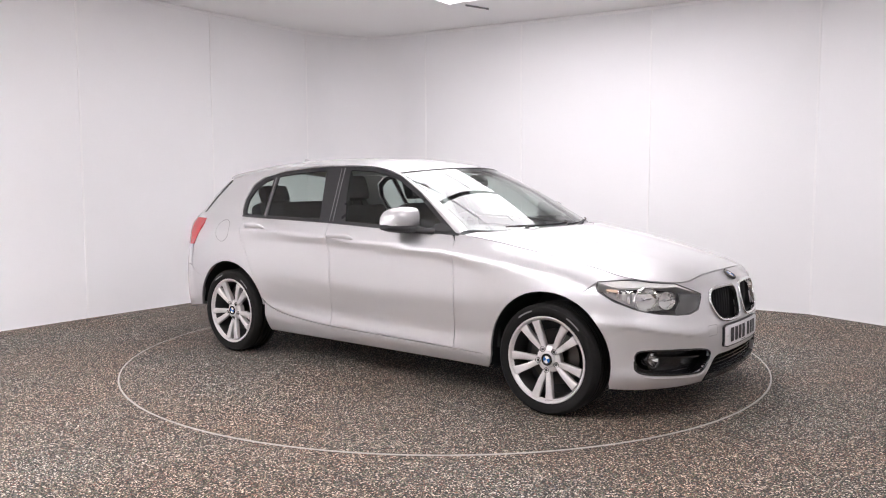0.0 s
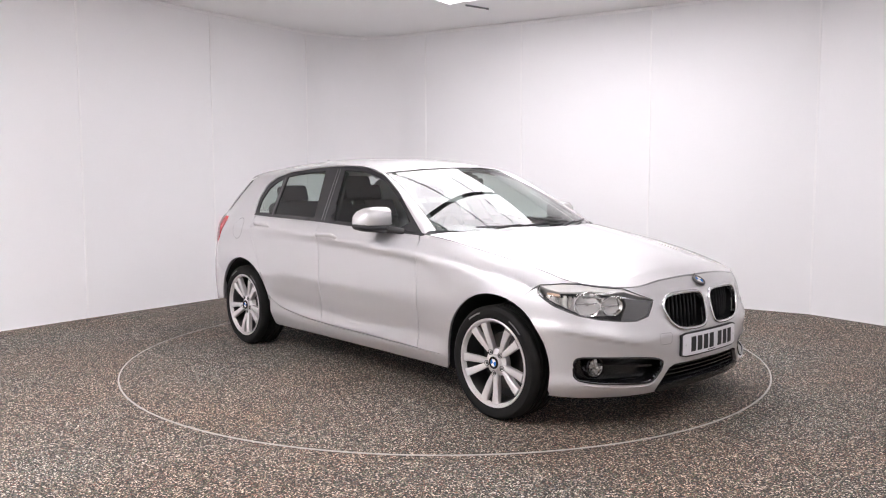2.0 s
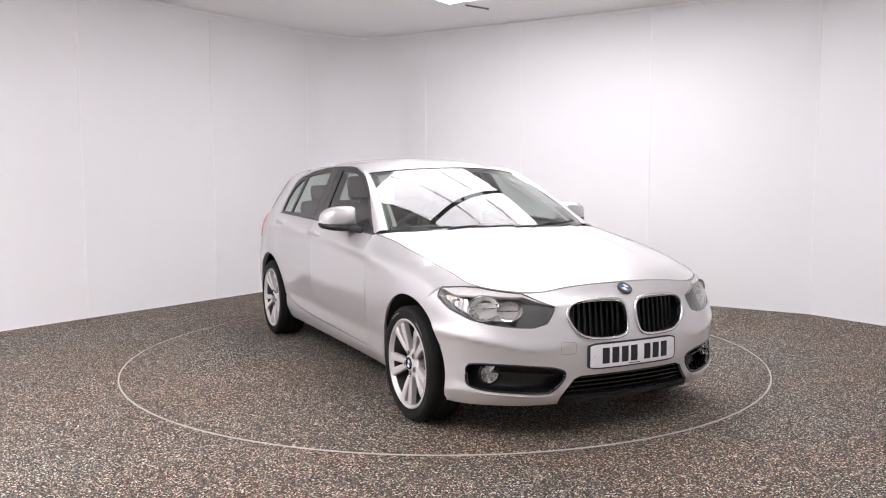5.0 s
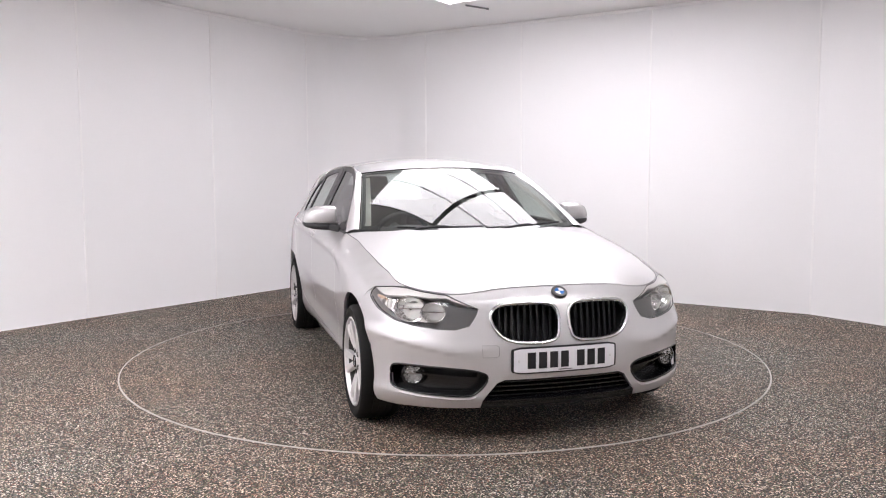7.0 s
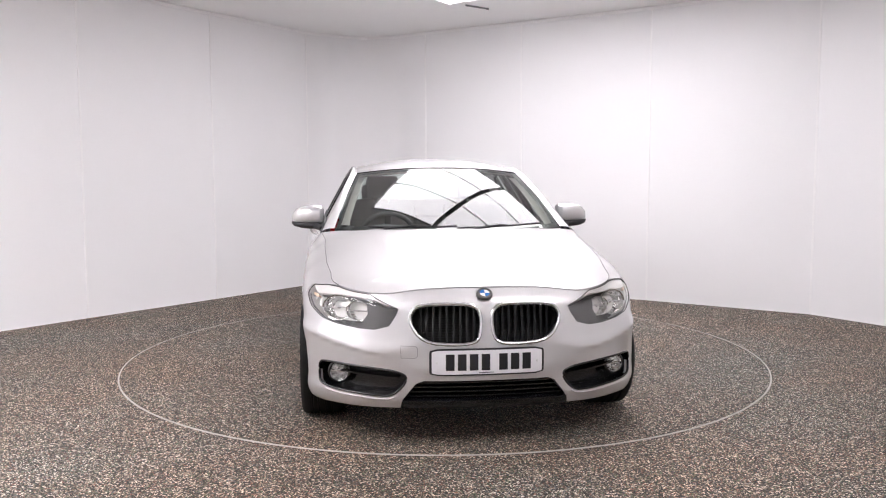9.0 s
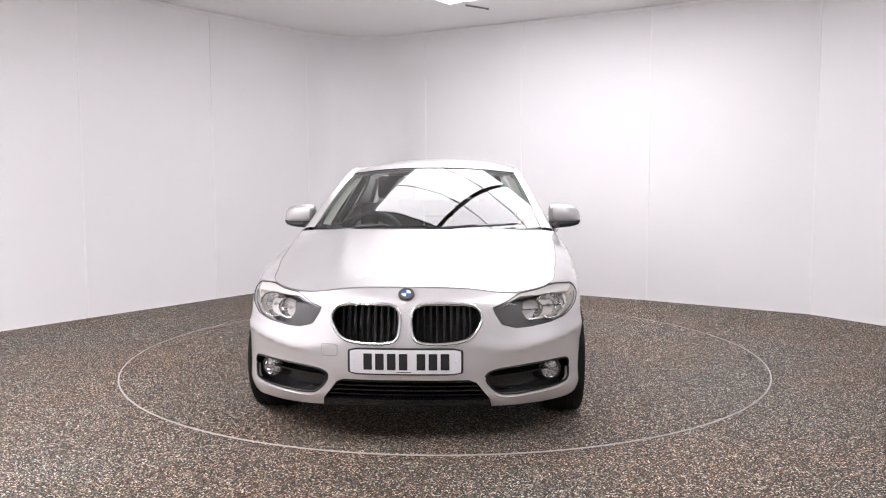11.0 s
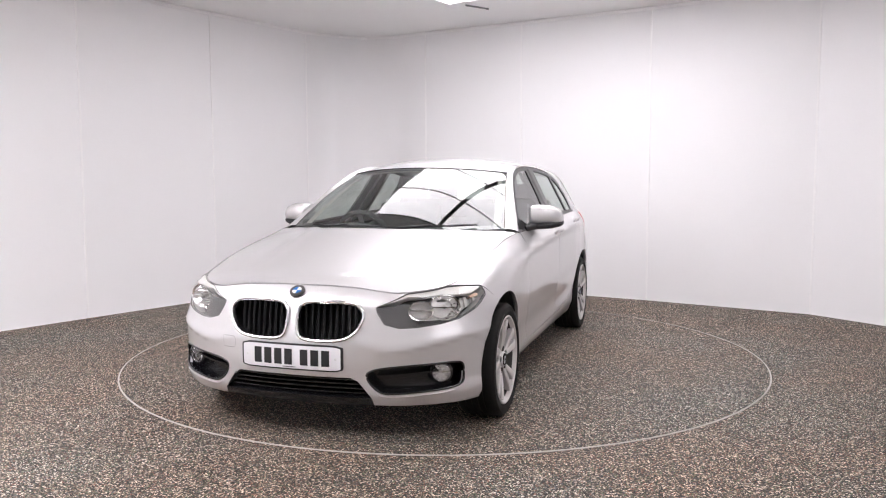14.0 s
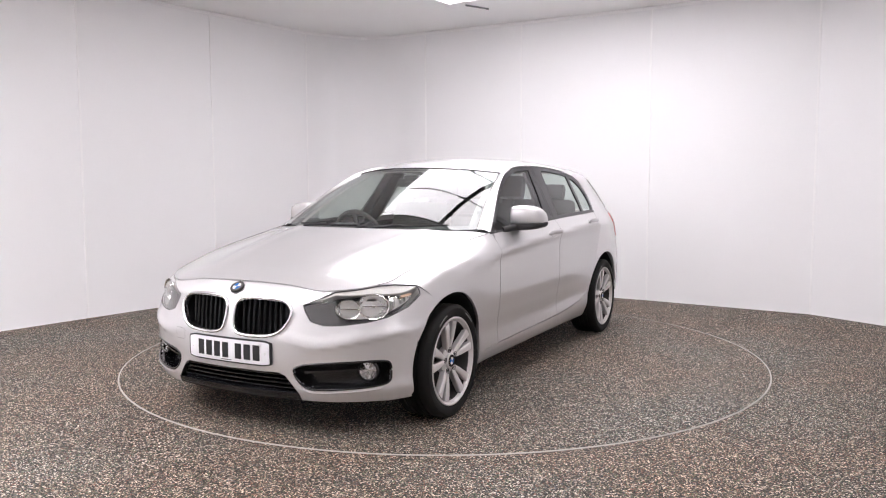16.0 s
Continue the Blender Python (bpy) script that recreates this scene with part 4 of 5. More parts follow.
def front_lamps():
    loop = lamp_loop()
    for right in (False, True):
        sg = -1 if right else 1
        lens = skin_sheet("headlight", [loop], M_LENS, CAR, right=right, res=0.03, step=0.02, lift=-0.003, thick=0.0, label="clear-lensed twin-reflector headlight")
        wall_of("bezel_wall", loop, 0.075, M_LAMPSILVER, lens, right, -0.004)
        skin_sheet("bezel_back", [grown(loop, 0.004)], M_BEZEL, lens, right=right, res=0.03, lift=-0.075, thick=0.0)
        bead("gasket", grown(loop, -0.001), 0.0022, M_TRIM, lens, right, lift=-0.002)
        # pale brow along the top
        top = loop[0:12]
        low = [0.0, 0.036, 0.030, 0.025, 0.023, 0.022, 0.021, 0.020, 0.018, 0.016, 0.012, 0.0]
        brow = [(s, z - 0.002) for s, z in top] + [(s, z - 0.002 - 0.95 * d) for (s, z), d in list(zip(top, low))[-2:0:-1]]
        skin_sheet("brow_strip", [brow], M_LAMPWHITE, lens, right=right, res=0.02, lift=-0.0055, thick=0.012)
        field = [(s_at(1.925, 0.545), 0.600), (s_at(1.93, 0.535), 0.668), (s_at(1.85, 0.62), 0.700), (s_at(1.62, 0.82), 0.712), (s_at(1.66, 0.80), 0.660), (s_at(1.78, 0.745), 0.612), (s_at(1.88, 0.66), 0.592)]
        skin_sheet("reflector_field", [rounded(field, 0.25, 2)], M_LAMPSILVER, lens, right=right, res=0.03, lift=-0.052, thick=0.01)
        # plain grey plate at the inner end and dark trim along the foot
        plate = [(s_at(1.925, 0.55), 0.676), LAMP_TIP_IN] + LAMP_LOW[:4] + [(s_at(1.93, 0.585), 0.580), (s_at(1.94, 0.555), 0.625)]
        skin_sheet("inner_plate", [grown(plate, -0.004)], M_BEZEL, lens, right=right, res=0.02, lift=-0.010, thick=0.006)
        foot = LAMP_LOW[3:] + [(a, b + 0.007) for a, b in LAMP_LOW[:2:-1]]
        skin_sheet("foot_trim", [foot], M_BEZEL, lens, right=right, res=0.02, lift=-0.012, thick=0.004)
        # upright chrome facets at the outer end
        for k in range(6):
            x, y = 1.775 - 0.024 * k, 0.735 + 0.0125 * k
            z0, z1 = 0.612 + 0.0125 * k, 0.688 + 0.004 * k
            c, w = s_at(x, y), 0.009
            skin_sheet("facet", [[(c - w, z0), (c + w, z0 + 0.008), (c + w, z1), (c - w, z1)]], M_FACET if k % 2 else M_LAMPWHITE, lens, right=right, res=0.02, lift=-0.030 + 0.004 * (k % 3), thick=0.012)
        for x, y, z, r in ((1.895, 0.578, 0.630, 0.046), (1.815, 0.672, 0.640, 0.060)):
            s = s_at(x + 0.03, y + 0.03)
            base = skin(sg * s, z)[0]
            n = Vector((0.93, sg * 0.36, 0.02)).normalized()
            u = Vector((0, 0, 1)).cross(n).normalized()
            m = Matrix.Translation(Vector(base) - n * 0.028) @ Matrix((u, n.cross(u), n)).transposed().to_4x4()
            m = m @ Matrix.Diagonal((1.25, 0.98, 1, 1))
            lamp_bowl(lens, m, r, 0.045)
            for k in range(7):
                a = radians(-60 + 20 * k)
                bm = bmesh.new()
                tube(bm, [tuple(m @ Vector((q * math.sin(a), -q * math.cos(a), -0.045 * (1.02 - (q / r) ** 2 * 0.9)))) for q in (r * 0.35, r * 0.65, r * 0.93)], 0.0016, 5)
                part("reflector_flute", bm, M_LAMPWHITE, lens)
        # amber indicator
        ind = rounded([(s_at(1.705, 0.78), 0.680), (s_at(1.650, 0.806), 0.692), (s_at(1.652, 0.805), 0.708), (s_at(1.71, 0.777), 0.700)], 0.2, 2)
        skin_sheet("indicator", [ind], M_AMBER, lens, right=right, res=0.02, lift=-0.016, thick=0.008)
        # dark rod added to draw the shaded gap between bonnet and wing
        ss = np.linspace(S_SCREEN - 0.02, S_FOLD_A, 26)
        bm = bmesh.new()
        tube(bm, [tuple(skin(sg * float(s), fold(float(s)))[0] + np.array((0, 0, 0.0004))) for s in ss], 0.0017, 8, closed=False)
        part("bonnet_gap_line", bm, M_TRIM, CAR, smooth=True)
        # fog lamp in its black recess
        box_ = skin_sheet("fog_lamp_recess", [grown(FOG_S, 0.003)], M_GLOSSBLACK, CAR, right=right, res=0.03, lift=-0.085, thick=0.0, label="gloss black fog lamp recess")
        wall_of("recess_wall", FOG_S, 0.087, M_GLOSSBLACK, box_, right, 0.001)
        bead("recess_lip", FOG_S, 0.006, M_GLOSSBLACK, box_, right, lift=-0.002)
        low = [p for p in FOG_S if p[1] < 0.272]
        low.sort()
        bm = bmesh.new()
        pts = [tuple(skin(sg * a, b - 0.017)[0] + skin_normal(np.array([sg * a]), np.array([b - 0.017]))[0] * -0.001) for a, b in low]
        tube(bm, pts, 0.0045, 8)
        part("recess_ridge", bm, M_PAINT, CAR, smooth=True)
        fin = [(s_at(2.03, 0.42), 0.318), (s_at(1.90, 0.70), 0.338), (s_at(1.90, 0.70), 0.346), (s_at(2.03, 0.42), 0.328)]
        skin_sheet("recess_fin", [fin], M_GLOSSBLACK, box_, right=right, res=0.02, lift=-0.03, thick=0.05)
        c = Vector((1.862, sg * 0.688, 0.334))
        n = Vector((0.97, sg * 0.22, 0.03)).normalized()
        u = Vector((0, 0, 1)).cross(n).normalized()
        m = Matrix.Translation(c) @ Matrix((u, n.cross(u), n)).transposed().to_4x4()
        fog = lamp_bowl(box_, m, 0.043, 0.04)
        bm = bmesh.new()
        lathe(bm, [(0.001, 0.014), (0.02, 0.012), (0.036, 0.006), (0.0435, 0.0)], 28, "z", m)
        part("lens", bm, M_LENS, box_, smooth=True)
        bm = bmesh.new()
        lathe(bm, [(0.043, 0.002), (0.048, 0.004), (0.056, 0.0), (0.06, -0.03)], 28, "z", m)
        part("lamp_collar", bm, M_GLOSSBLACK, box_, smooth=True)


front_lamps()


def grilles():
    for right in (False, True):
        back = skin_sheet("kidney_grille", [grown(KIDNEY_S, 0.002)], M_GRILLE, CAR, right=right, res=0.03, lift=-0.065, thick=0.0, label="black upright-slatted grille in a chrome frame")
        wall_of("grille_wall", KIDNEY_S, 0.066, M_GRILLE, back, right, 0.0)
        ring = skin_sheet("chrome_frame", [grown(KIDNEY_S, 0.007), grown(KIDNEY_S, -0.009)], M_CHROME, back, right=right, res=0.02, step=0.012, lift=0.007, thick=0.02, label="polished chrome frame")
        bead("frame_edge", grown(KIDNEY_S, -0.001), 0.0075, M_CHROME, back, right, lift=0.006, step=0.012, n=12)
        K = np.array(KIDNEY_S)
        for i in range(9):
            y = 0.052 + i * 0.0335
            s = yS(y)
            # upright blade between the frame's lower and upper run
            cut = [z for z in np.arange(0.48, 0.70, 0.002) if inside(K, np.array([[s, z]]))[0]]
            if not cut:
                continue
            z0, z1 = min(cut), max(cut)
            bm = bmesh.new()
            rows = []
            for z in np.linspace(z0, z1, 7):
                p, n = skin(s, z)[0], skin_normal(np.array([s]), np.array([z]))[0]
                t = np.array([-n[1], n[0], 0])
                t /= np.linalg.norm(t)
                f = -0.022 - 0.026 * ((z1 - z) / (z1 - z0))
                o = [p + n * (f - 0.045) + t * 0.004, p + n * (f - 0.004) + t * 0.0065, p + n * f, p + n * (f - 0.004) - t * 0.0065, p + n * (f - 0.045) - t * 0.004]
                if right:
                    o = [q * np.array([1, -1, 1]) for q in o]
                rows.append([bm.verts.new(tuple(q)) for q in o])
            for a, b in zip(rows, rows[1:]):
                for j in range(4):
                    bm.faces.new((a[j], a[j + 1], b[j + 1], b[j]))
            part("slat", bm, M_GRILLE, back, smooth=True)
        for z in np.arange(0.505, 0.675, 0.012):
            xs = [s for s in np.arange(yS(0.03), yS(0.35), 0.004) if inside(K, np.array([[s, z]]))[0]]
            if len(xs) < 3:
                continue
            P = [skin((-1 if right else 1) * s, z)[0] + skin_normal(np.array([(-1 if right else 1) * s]), np.array([z]))[0] * -0.058 for s in np.linspace(xs[0], xs[-1], 6)]
            bm = bmesh.new()
            tube(bm, [tuple(p) for p in P], 0.002, 4)
            part("cross_wire", bm, M_GRILLE, back)
    low = skin_sheet("lower_grille", [grown(GRILLE, 0.003)], M_BLACK, CAR, res=0.04, lift=-0.07, thick=0.0, label="black lower air intake with flat slats")
    wall_of("intake_wall", GRILLE, 0.071, M_BLACK, low)
    for z in (0.238, 0.262, 0.285, 0.307):
        e = 0.385 - (z - 0.232) * 0.75
        loop = [(yS(-e), z - 0.004), (yS(e), z - 0.004), (yS(e), z + 0.004), (yS(-e), z + 0.004)]
        skin_sheet("slat", [loop], M_GLOSSBLACK, low, res=0.05, step=0.04, lift=-0.018, thick=0.05)
    loop = [(yS(-0.41), 0.190), (yS(0.41), 0.190), (yS(0.40), 0.226), (yS(-0.40), 0.226)]
    skin_sheet("splitter", [loop], M_GLOSSBLACK, CAR, res=0.03, lift=0.006, thick=0.05)


grilles()


def nose_details():
    roundel(CAR, frame_at(0.0, 0.716, 0.009) @ pose(0, 0, 0, -9, 0, 0), 0.038, M_DARKALLOY)
    # number plate, bowed with the bumper, its writing as plain bars
    yz = lambda y0, y1, z0, z1: [(yS(y0), z0), (yS(y1), z0), (yS(y1), z1), (yS(y0), z1)]
    back = skin_sheet("plate_holder", [rounded(yz(-0.271, 0.271, 0.350, 0.476), 0.08, 2)], M_BLACK, CAR, res=0.04, lift=0.010, thick=0.014)
    plate = skin_sheet("number_plate", [rounded(yz(-0.260, 0.260, 0.358, 0.468), 0.06, 2)], M_PLATE, CAR, res=0.04, lift=0.0135, thick=0.004, label="white number plate with black bars")
    y = 0.195
    for k in range(7):
        skin_sheet("bar", [yz(-y, -y + 0.040, 0.376, 0.451)], M_INK, plate, res=0.05, lift=0.0148, thick=0.001)
        y -= 0.0555 if k != 3 else 0.083
    skin_sheet("maker_bar", [yz(-0.04, 0.03, 0.3645, 0.3675)], M_INK, plate, res=0.05, lift=0.0146, thick=0.001)
    for sg in (-1, 1):
        bm = bmesh.new()
        lathe(bm, [(0.001, 0.002), (0.005, 0.0015), (0.006, 0.0)], 10, "z", frame_at(yS(sg * 0.236), 0.413, 0.0135))
        part("screw_cap", bm, M_WHITE, plate)
    # towing eye cover and the thin seam round it
    sq = [(-0.40, 0.430), (-0.335, 0.430), (-0.325, 0.44), (-0.325, 0.478), (-0.335, 0.488), (-0.405, 0.488)]
    lp = [(yS(a), b) for a, b in sq]
    skin_sheet("towing_eye_cover", [lp, grown(lp, -0.002)], M_GREYLAMP, CAR, res=0.03, step=0.02, lift=0.0006, thick=0.0)


nose_details()


def mirrors():
    for sg in (-1, 1):
        def loft(name, secs, mat, parent, label="", n=24, p=3.1):
            bm = bmesh.new()
            rings = []
            for y, xc, rx, zc, rz in secs:
                ring = []
                for i in range(n):
                    a = 2 * math.pi * i / n
                    c, s_ = math.cos(a), math.sin(a)
                    ring.append(bm.verts.new((xc + rx * math.copysign(abs(c) ** (2 / p), c), sg * y, zc + rz * math.copysign(abs(s_) ** (2 / p), s_))))
                rings.append(ring)
            for a, b in zip(rings, rings[1:]):
                for i in range(n):
                    bm.faces.new((a[i], a[(i + 1) % n], b[(i + 1) % n], b[i]))
            bm.faces.new(rings[0])
            bm.faces.new(rings[-1])
            return part(name, bm, mat, parent, label, smooth=True)
        cap = loft("door_mirror", [(0.792, 0.335, 0.030, 1.020, 0.040), (0.797, 0.335, 0.062, 1.025, 0.058), (0.815, 0.336, 0.080, 1.028, 0.064), (0.87, 0.332, 0.088, 1.028, 0.066), (0.93, 0.324, 0.083, 1.024, 0.062), (0.968, 0.314, 0.072, 1.016, 0.054), (0.990, 0.304, 0.055, 1.006, 0.040), (1.0, 0.298, 0.034, 0.998, 0.022)], M_PAINT, CAR, "silver door mirror with black lower half")
        loft("lower_shell", [(0.787, 0.345, 0.052, 0.956, 0.018), (0.797, 0.342, 0.080, 0.958, 0.024), (0.87, 0.334, 0.0925, 0.960, 0.026), (0.94, 0.322, 0.086, 0.965, 0.024), (0.985, 0.306, 0.064, 0.972, 0.019), (1.003, 0.298, 0.034, 0.978, 0.010)], M_BLACK, cap)
        bm = bmesh.new()
        tube(bm, [(0.52, sg * 0.795, 0.945), (0.46, sg * 0.82, 0.951), (0.40, sg * 0.845, 0.957), (0.36, sg * 0.87, 0.962)], [0.02, 0.019, 0.022, 0.02], 10)
        part("arm", bm, M_BLACK, cap, smooth=True)
        bm = bmesh.new()
        v = [bm.verts.new(q) for q in ((0.665, sg * 0.806, 0.936), (0.48, sg * 0.806, 0.944), (0.46, sg * 0.812, 0.955), (0.56, sg * 0.785, 1.005), (0.665, sg * 0.780, 0.948), (0.48, sg * 0.770, 0.96))]
        bm.faces.new((v[0], v[1], v[2], v[3], v[4]))
        bm.faces.new((v[1], v[5], v[2]))
        part("corner_cover", bm, M_BLACK, cap)
        bm = bmesh.new()
        box(bm, (0.249, min(sg * 0.825, sg * 0.945), 0.985), (0.256, max(sg * 0.825, sg * 0.945), 1.066), 0.003)
        part("mirror_glass", bm, M_CHROME, cap)
        bm = bmesh.new()
        tube(bm, [(0.405 - 0.4 * max(0, (y - 0.86)) ** 1.2, sg * (y + 0.003), 0.990) for y in np.linspace(0.80, 0.985, 10)], 0.0035, 6)
        part("indicator_strip", bm, M_WHITE, cap, "thin pale indicator strip")


mirrors()


def side_details():
    for right in (False, True):
        sg = -1 if right else 1
        for which, x0, x1, z0, z1 in (("front", -0.330, -0.085, 0.884, 0.880), ("rear", -1.195, -0.965, 0.920, 0.918)):
            door = DOORS[right, which]
            secs = []
            bm = bmesh.new()
            for i in range(15):
                w = i / 14
                x, z = x0 + (x1 - x0) * w, z0 + (z1 - z0) * w
                p, n = skin(sg * sx(x), z)[0], skin_normal(np.array([sg * sx(x)]), np.array([z]))[0]
                up = np.array([0, 0, 1.0])
                out = 0.030 * min(1, 5 * w, 5 * (1 - w)) ** 0.7 - 0.006
                e = 0.35 + 0.65 * min(1, 7 * w, 7 * (1 - w)) ** 0.6
                hz, hy = 0.015 * e, 0.009 * e
                secs.append([bm.verts.new(tuple(p + n * (out + hy * math.cos(a)) + up * hz * math.sin(a))) for a in np.linspace(0, 2 * math.pi, 12, endpoint=False)])
            for a, b in zip(secs, secs[1:]):
                for j in range(12):
                    bm.faces.new((a[j], a[(j + 1) % 12], b[(j + 1) % 12], b[j]))
            bm.faces.new(secs[0])
            bm.faces.new(secs[-1])
            part("door_handle", bm, M_PAINT, door, smooth=True)
            xm, zm = x0 + (x1 - x0) * 0.55, z0 + (z1 - z0) * 0.55
            oval = [(sx(xm + 0.07 * math.cos(a)), zm + 0.032 * math.sin(a)) for a in np.linspace(0, 2 * math.pi, 28, endpoint=False)]
            skin_sheet("handle_cup", [oval, [(sx(xm) + (s - sx(xm)) * 0.93, zm + (z - zm) * 0.90) for s, z in oval]], M_ALLOY, door, right=right, res=0.03, lift=0.0012, thick=0.001)
        # black seal along the foot of the glass
        seal = S_(belt_run(-1.27, 0.70, 20, -0.008) + belt_run(-1.27, 0.70, 20, 0.004)[::-1])
        skin_sheet("waist_seal", [seal], M_TRIM, CAR, right=right, res=0.05, step=0.05, lift=0.004, thick=0.006)
        # tail lamp
        tl = S_([(-1.745, 0.90), (-1.735, 0.93), (-1.75, 0.965), (-1.93, 0.966), (-2.03, 0.90), (-2.10, 0.80), (-2.06, 0.755), (-1.86, 0.762)])
        edge = S_([(-1.605, 1.252), (-1.725, 1.13), (-1.825, 1.01), (-1.85, 1.01), (-1.75, 1.13), (-1.630, 1.255)])
        skin_sheet("rear_window_edge", [edge], M_GLOSSBLACK, CAR, right=right, res=0.04, lift=0.003, thick=0.006)
        skin_sheet("tail_lamp", [tl], M_RED, CAR, right=right, res=0.03, lift=0.004, thick=0.03, label="red tail lamp")
    ring = [(sx(-1.440 + 0.083 * math.cos(a)), 0.884 + 0.080 * math.sin(a)) for a in np.linspace(0, 2 * math.pi, 40, endpoint=False)]
    skin_sheet("fuel_flap", [ring, grown(ring, -0.003)], M_GREYLAMP, CAR, right=True, res=0.03, step=0.02, lift=0.0008, thick=0.0, label="round fuel filler flap seam")


side_details()


def rear_end():
    SE = REF_S[-1]
    half = S_(arc(ARCH_R, ARCH, 178, 145, 8)) + S_([(-1.80, 0.556), (-1.87, 0.597)]) + [(s, 0.60) for s in np.linspace(sx(-1.92), SE, 14)]
    low = [(s, 0.30 - 0.07 * min(1, (s - sx(-1.76)) / 0.5)) for s in np.linspace(SE, sx(-1.76), 14)]
    for right in (False, True):
        skin_sheet("rear_bumper", [half + low], M_PAINT, CAR, right=right, res=0.04, thick=0.014)
        gate = [(s, 0.606) for s in np.linspace(sx(-1.885), SE, 12)] + [(s, 0.975) for s in np.linspace(SE, sx(-1.94), 12)] + S_([(-2.04, 0.90), (-2.11, 0.80), (-2.06, 0.76), (-1.89, 0.767), (-1.875, 0.70)])
        skin_sheet("tailgate", [gate], M_PAINT, CAR, right=right, res=0.04, thick=0.014)

    def pane(a, b):
        top = roof(np.ones(len(a)), a * 0.98) + np.array([-0.03, 0, -0.022])
        s = SE - np.abs(a) * (SE - sx(-1.93))
        bot = skin(np.where(a < 0, -s, s), np.full(len(a), 0.982))
        return top + (bot - top) * b[:, None]
    patch("rear_window", pane, np.linspace(-1, 1, 17), np.linspace(0, 1, 8), M_GLASS, CAR)
    patch("spoiler", lambda a, b: roof(np.ones(len(a)), a) + np.stack([-0.05 * b, 0 * b, -0.006 * b - 0.004], 1), np.linspace(-1, 1, 17), np.linspace(0, 1, 4), M_PAINT, CAR, thick=0.02)
    # roof fin aerial
    bm = bmesh.new()
    rings = []
    for x, h, w in ((-1.36, 0.0, 0.012), (-1.39, 0.02, 0.018), (-1.43, 0.045, 0.018), (-1.46, 0.058, 0.013), (-1.485, 0.056, 0.008), (-1.50, 0.0, 0.008)):
        z = 1.338
        rings.append([bm.verts.new((x, w, z)), bm.verts.new((x, w * 0.55, z + 0.025 + h * 0.6)), bm.verts.new((x, 0, z + 0.03 + h)), bm.verts.new((x, -w * 0.55, z + 0.025 + h * 0.6)), bm.verts.new((x, -w, z))])
    for a, b in zip(rings, rings[1:]):
        for j in range(4):
            bm.faces.new((a[j], a[j + 1], b[j + 1], b[j]))
    bm.faces.new(rings[-1])
    bm.faces.new(rings[0])
    part("aerial_fin", bm, M_PAINT, CAR, smooth=True)


rear_end()


def screen_parts():
    # dark border band inside the screen
    outer = [(a, 0.002) for a in np.linspace(-0.99, 0.99, 30)] + [(0.99, b) for b in np.linspace(0.05, 0.98, 12)] + [(a, 0.985) for a in np.linspace(0.985, -0.985, 30)] + [(-0.99, b) for b in np.linspace(0.97, 0.05, 12)]
    inner = [(a, 0.06) for a in np.linspace(-0.965, 0.965, 30)] + [(0.958, b) for b in np.linspace(0.10, 0.90, 12)] + [(a, 0.945) for a in np.linspace(0.96, -0.96, 30)] + [(-0.958, b) for b in np.linspace(0.90, 0.10, 12)]
    sheet("screen_border", [outer, inner], screen, screen_normal, M_TRIM, CAR, res=0.08, step=0.06, lift=-0.005, thick=0.0)
    bead_pts = [screen(np.array([a]), np.array([0.992]))[0] + np.array([-0.002, 0, 0.001]) for a in np.linspace(-1, 1, 24)]
    bm = bmesh.new()
    tube(bm, [tuple(p) for p in bead_pts], 0.004, 6)
    part("header_seal", bm, M_TRIM, CAR, smooth=True)
    # cowl tray between bonnet and screen
    patch("cowl", lambda a, b: screen(a, 0 * b) + np.stack([0.07 * b, 0 * b, -0.012 - 0.03 * b], 1), np.linspace(-1, 1, 25), np.linspace(-0.5, 1, 4), M_BLACK, CAR)
    # wipers: arm and blade
    for a0, a1, piv in ((-0.72, 0.02, -0.62), (0.02, 0.80, 0.10)):
        P = [screen(np.array([a]), np.array([0.02 + 0.02 * (a - a0) / (a1 - a0)]))[0] + np.array([0.010, 0, 0.014]) for a in np.linspace(a0, a1, 14)]
        bm = bmesh.new()
        tube(bm, [tuple(p) for p in P], 0.006, 6)
        w = part("wiper", bm, M_BLACK, CAR, "black wiper lying on the screen", smooth=True)
        q = screen(np.array([piv]), np.array([0.0]))[0] + np.array([0.035, 0, -0.002])
        bm = bmesh.new()
        tube(bm, [tuple(q), tuple(q * 0.6 + P[4] * 0.4 + np.array([0.012, 0, 0.012])), tuple(P[7] + np.array([0, 0, 0.008]))], [0.010, 0.009, 0.006], 8)
        part("wiper_arm", bm, M_BLACK, w, smooth=True)


screen_parts()


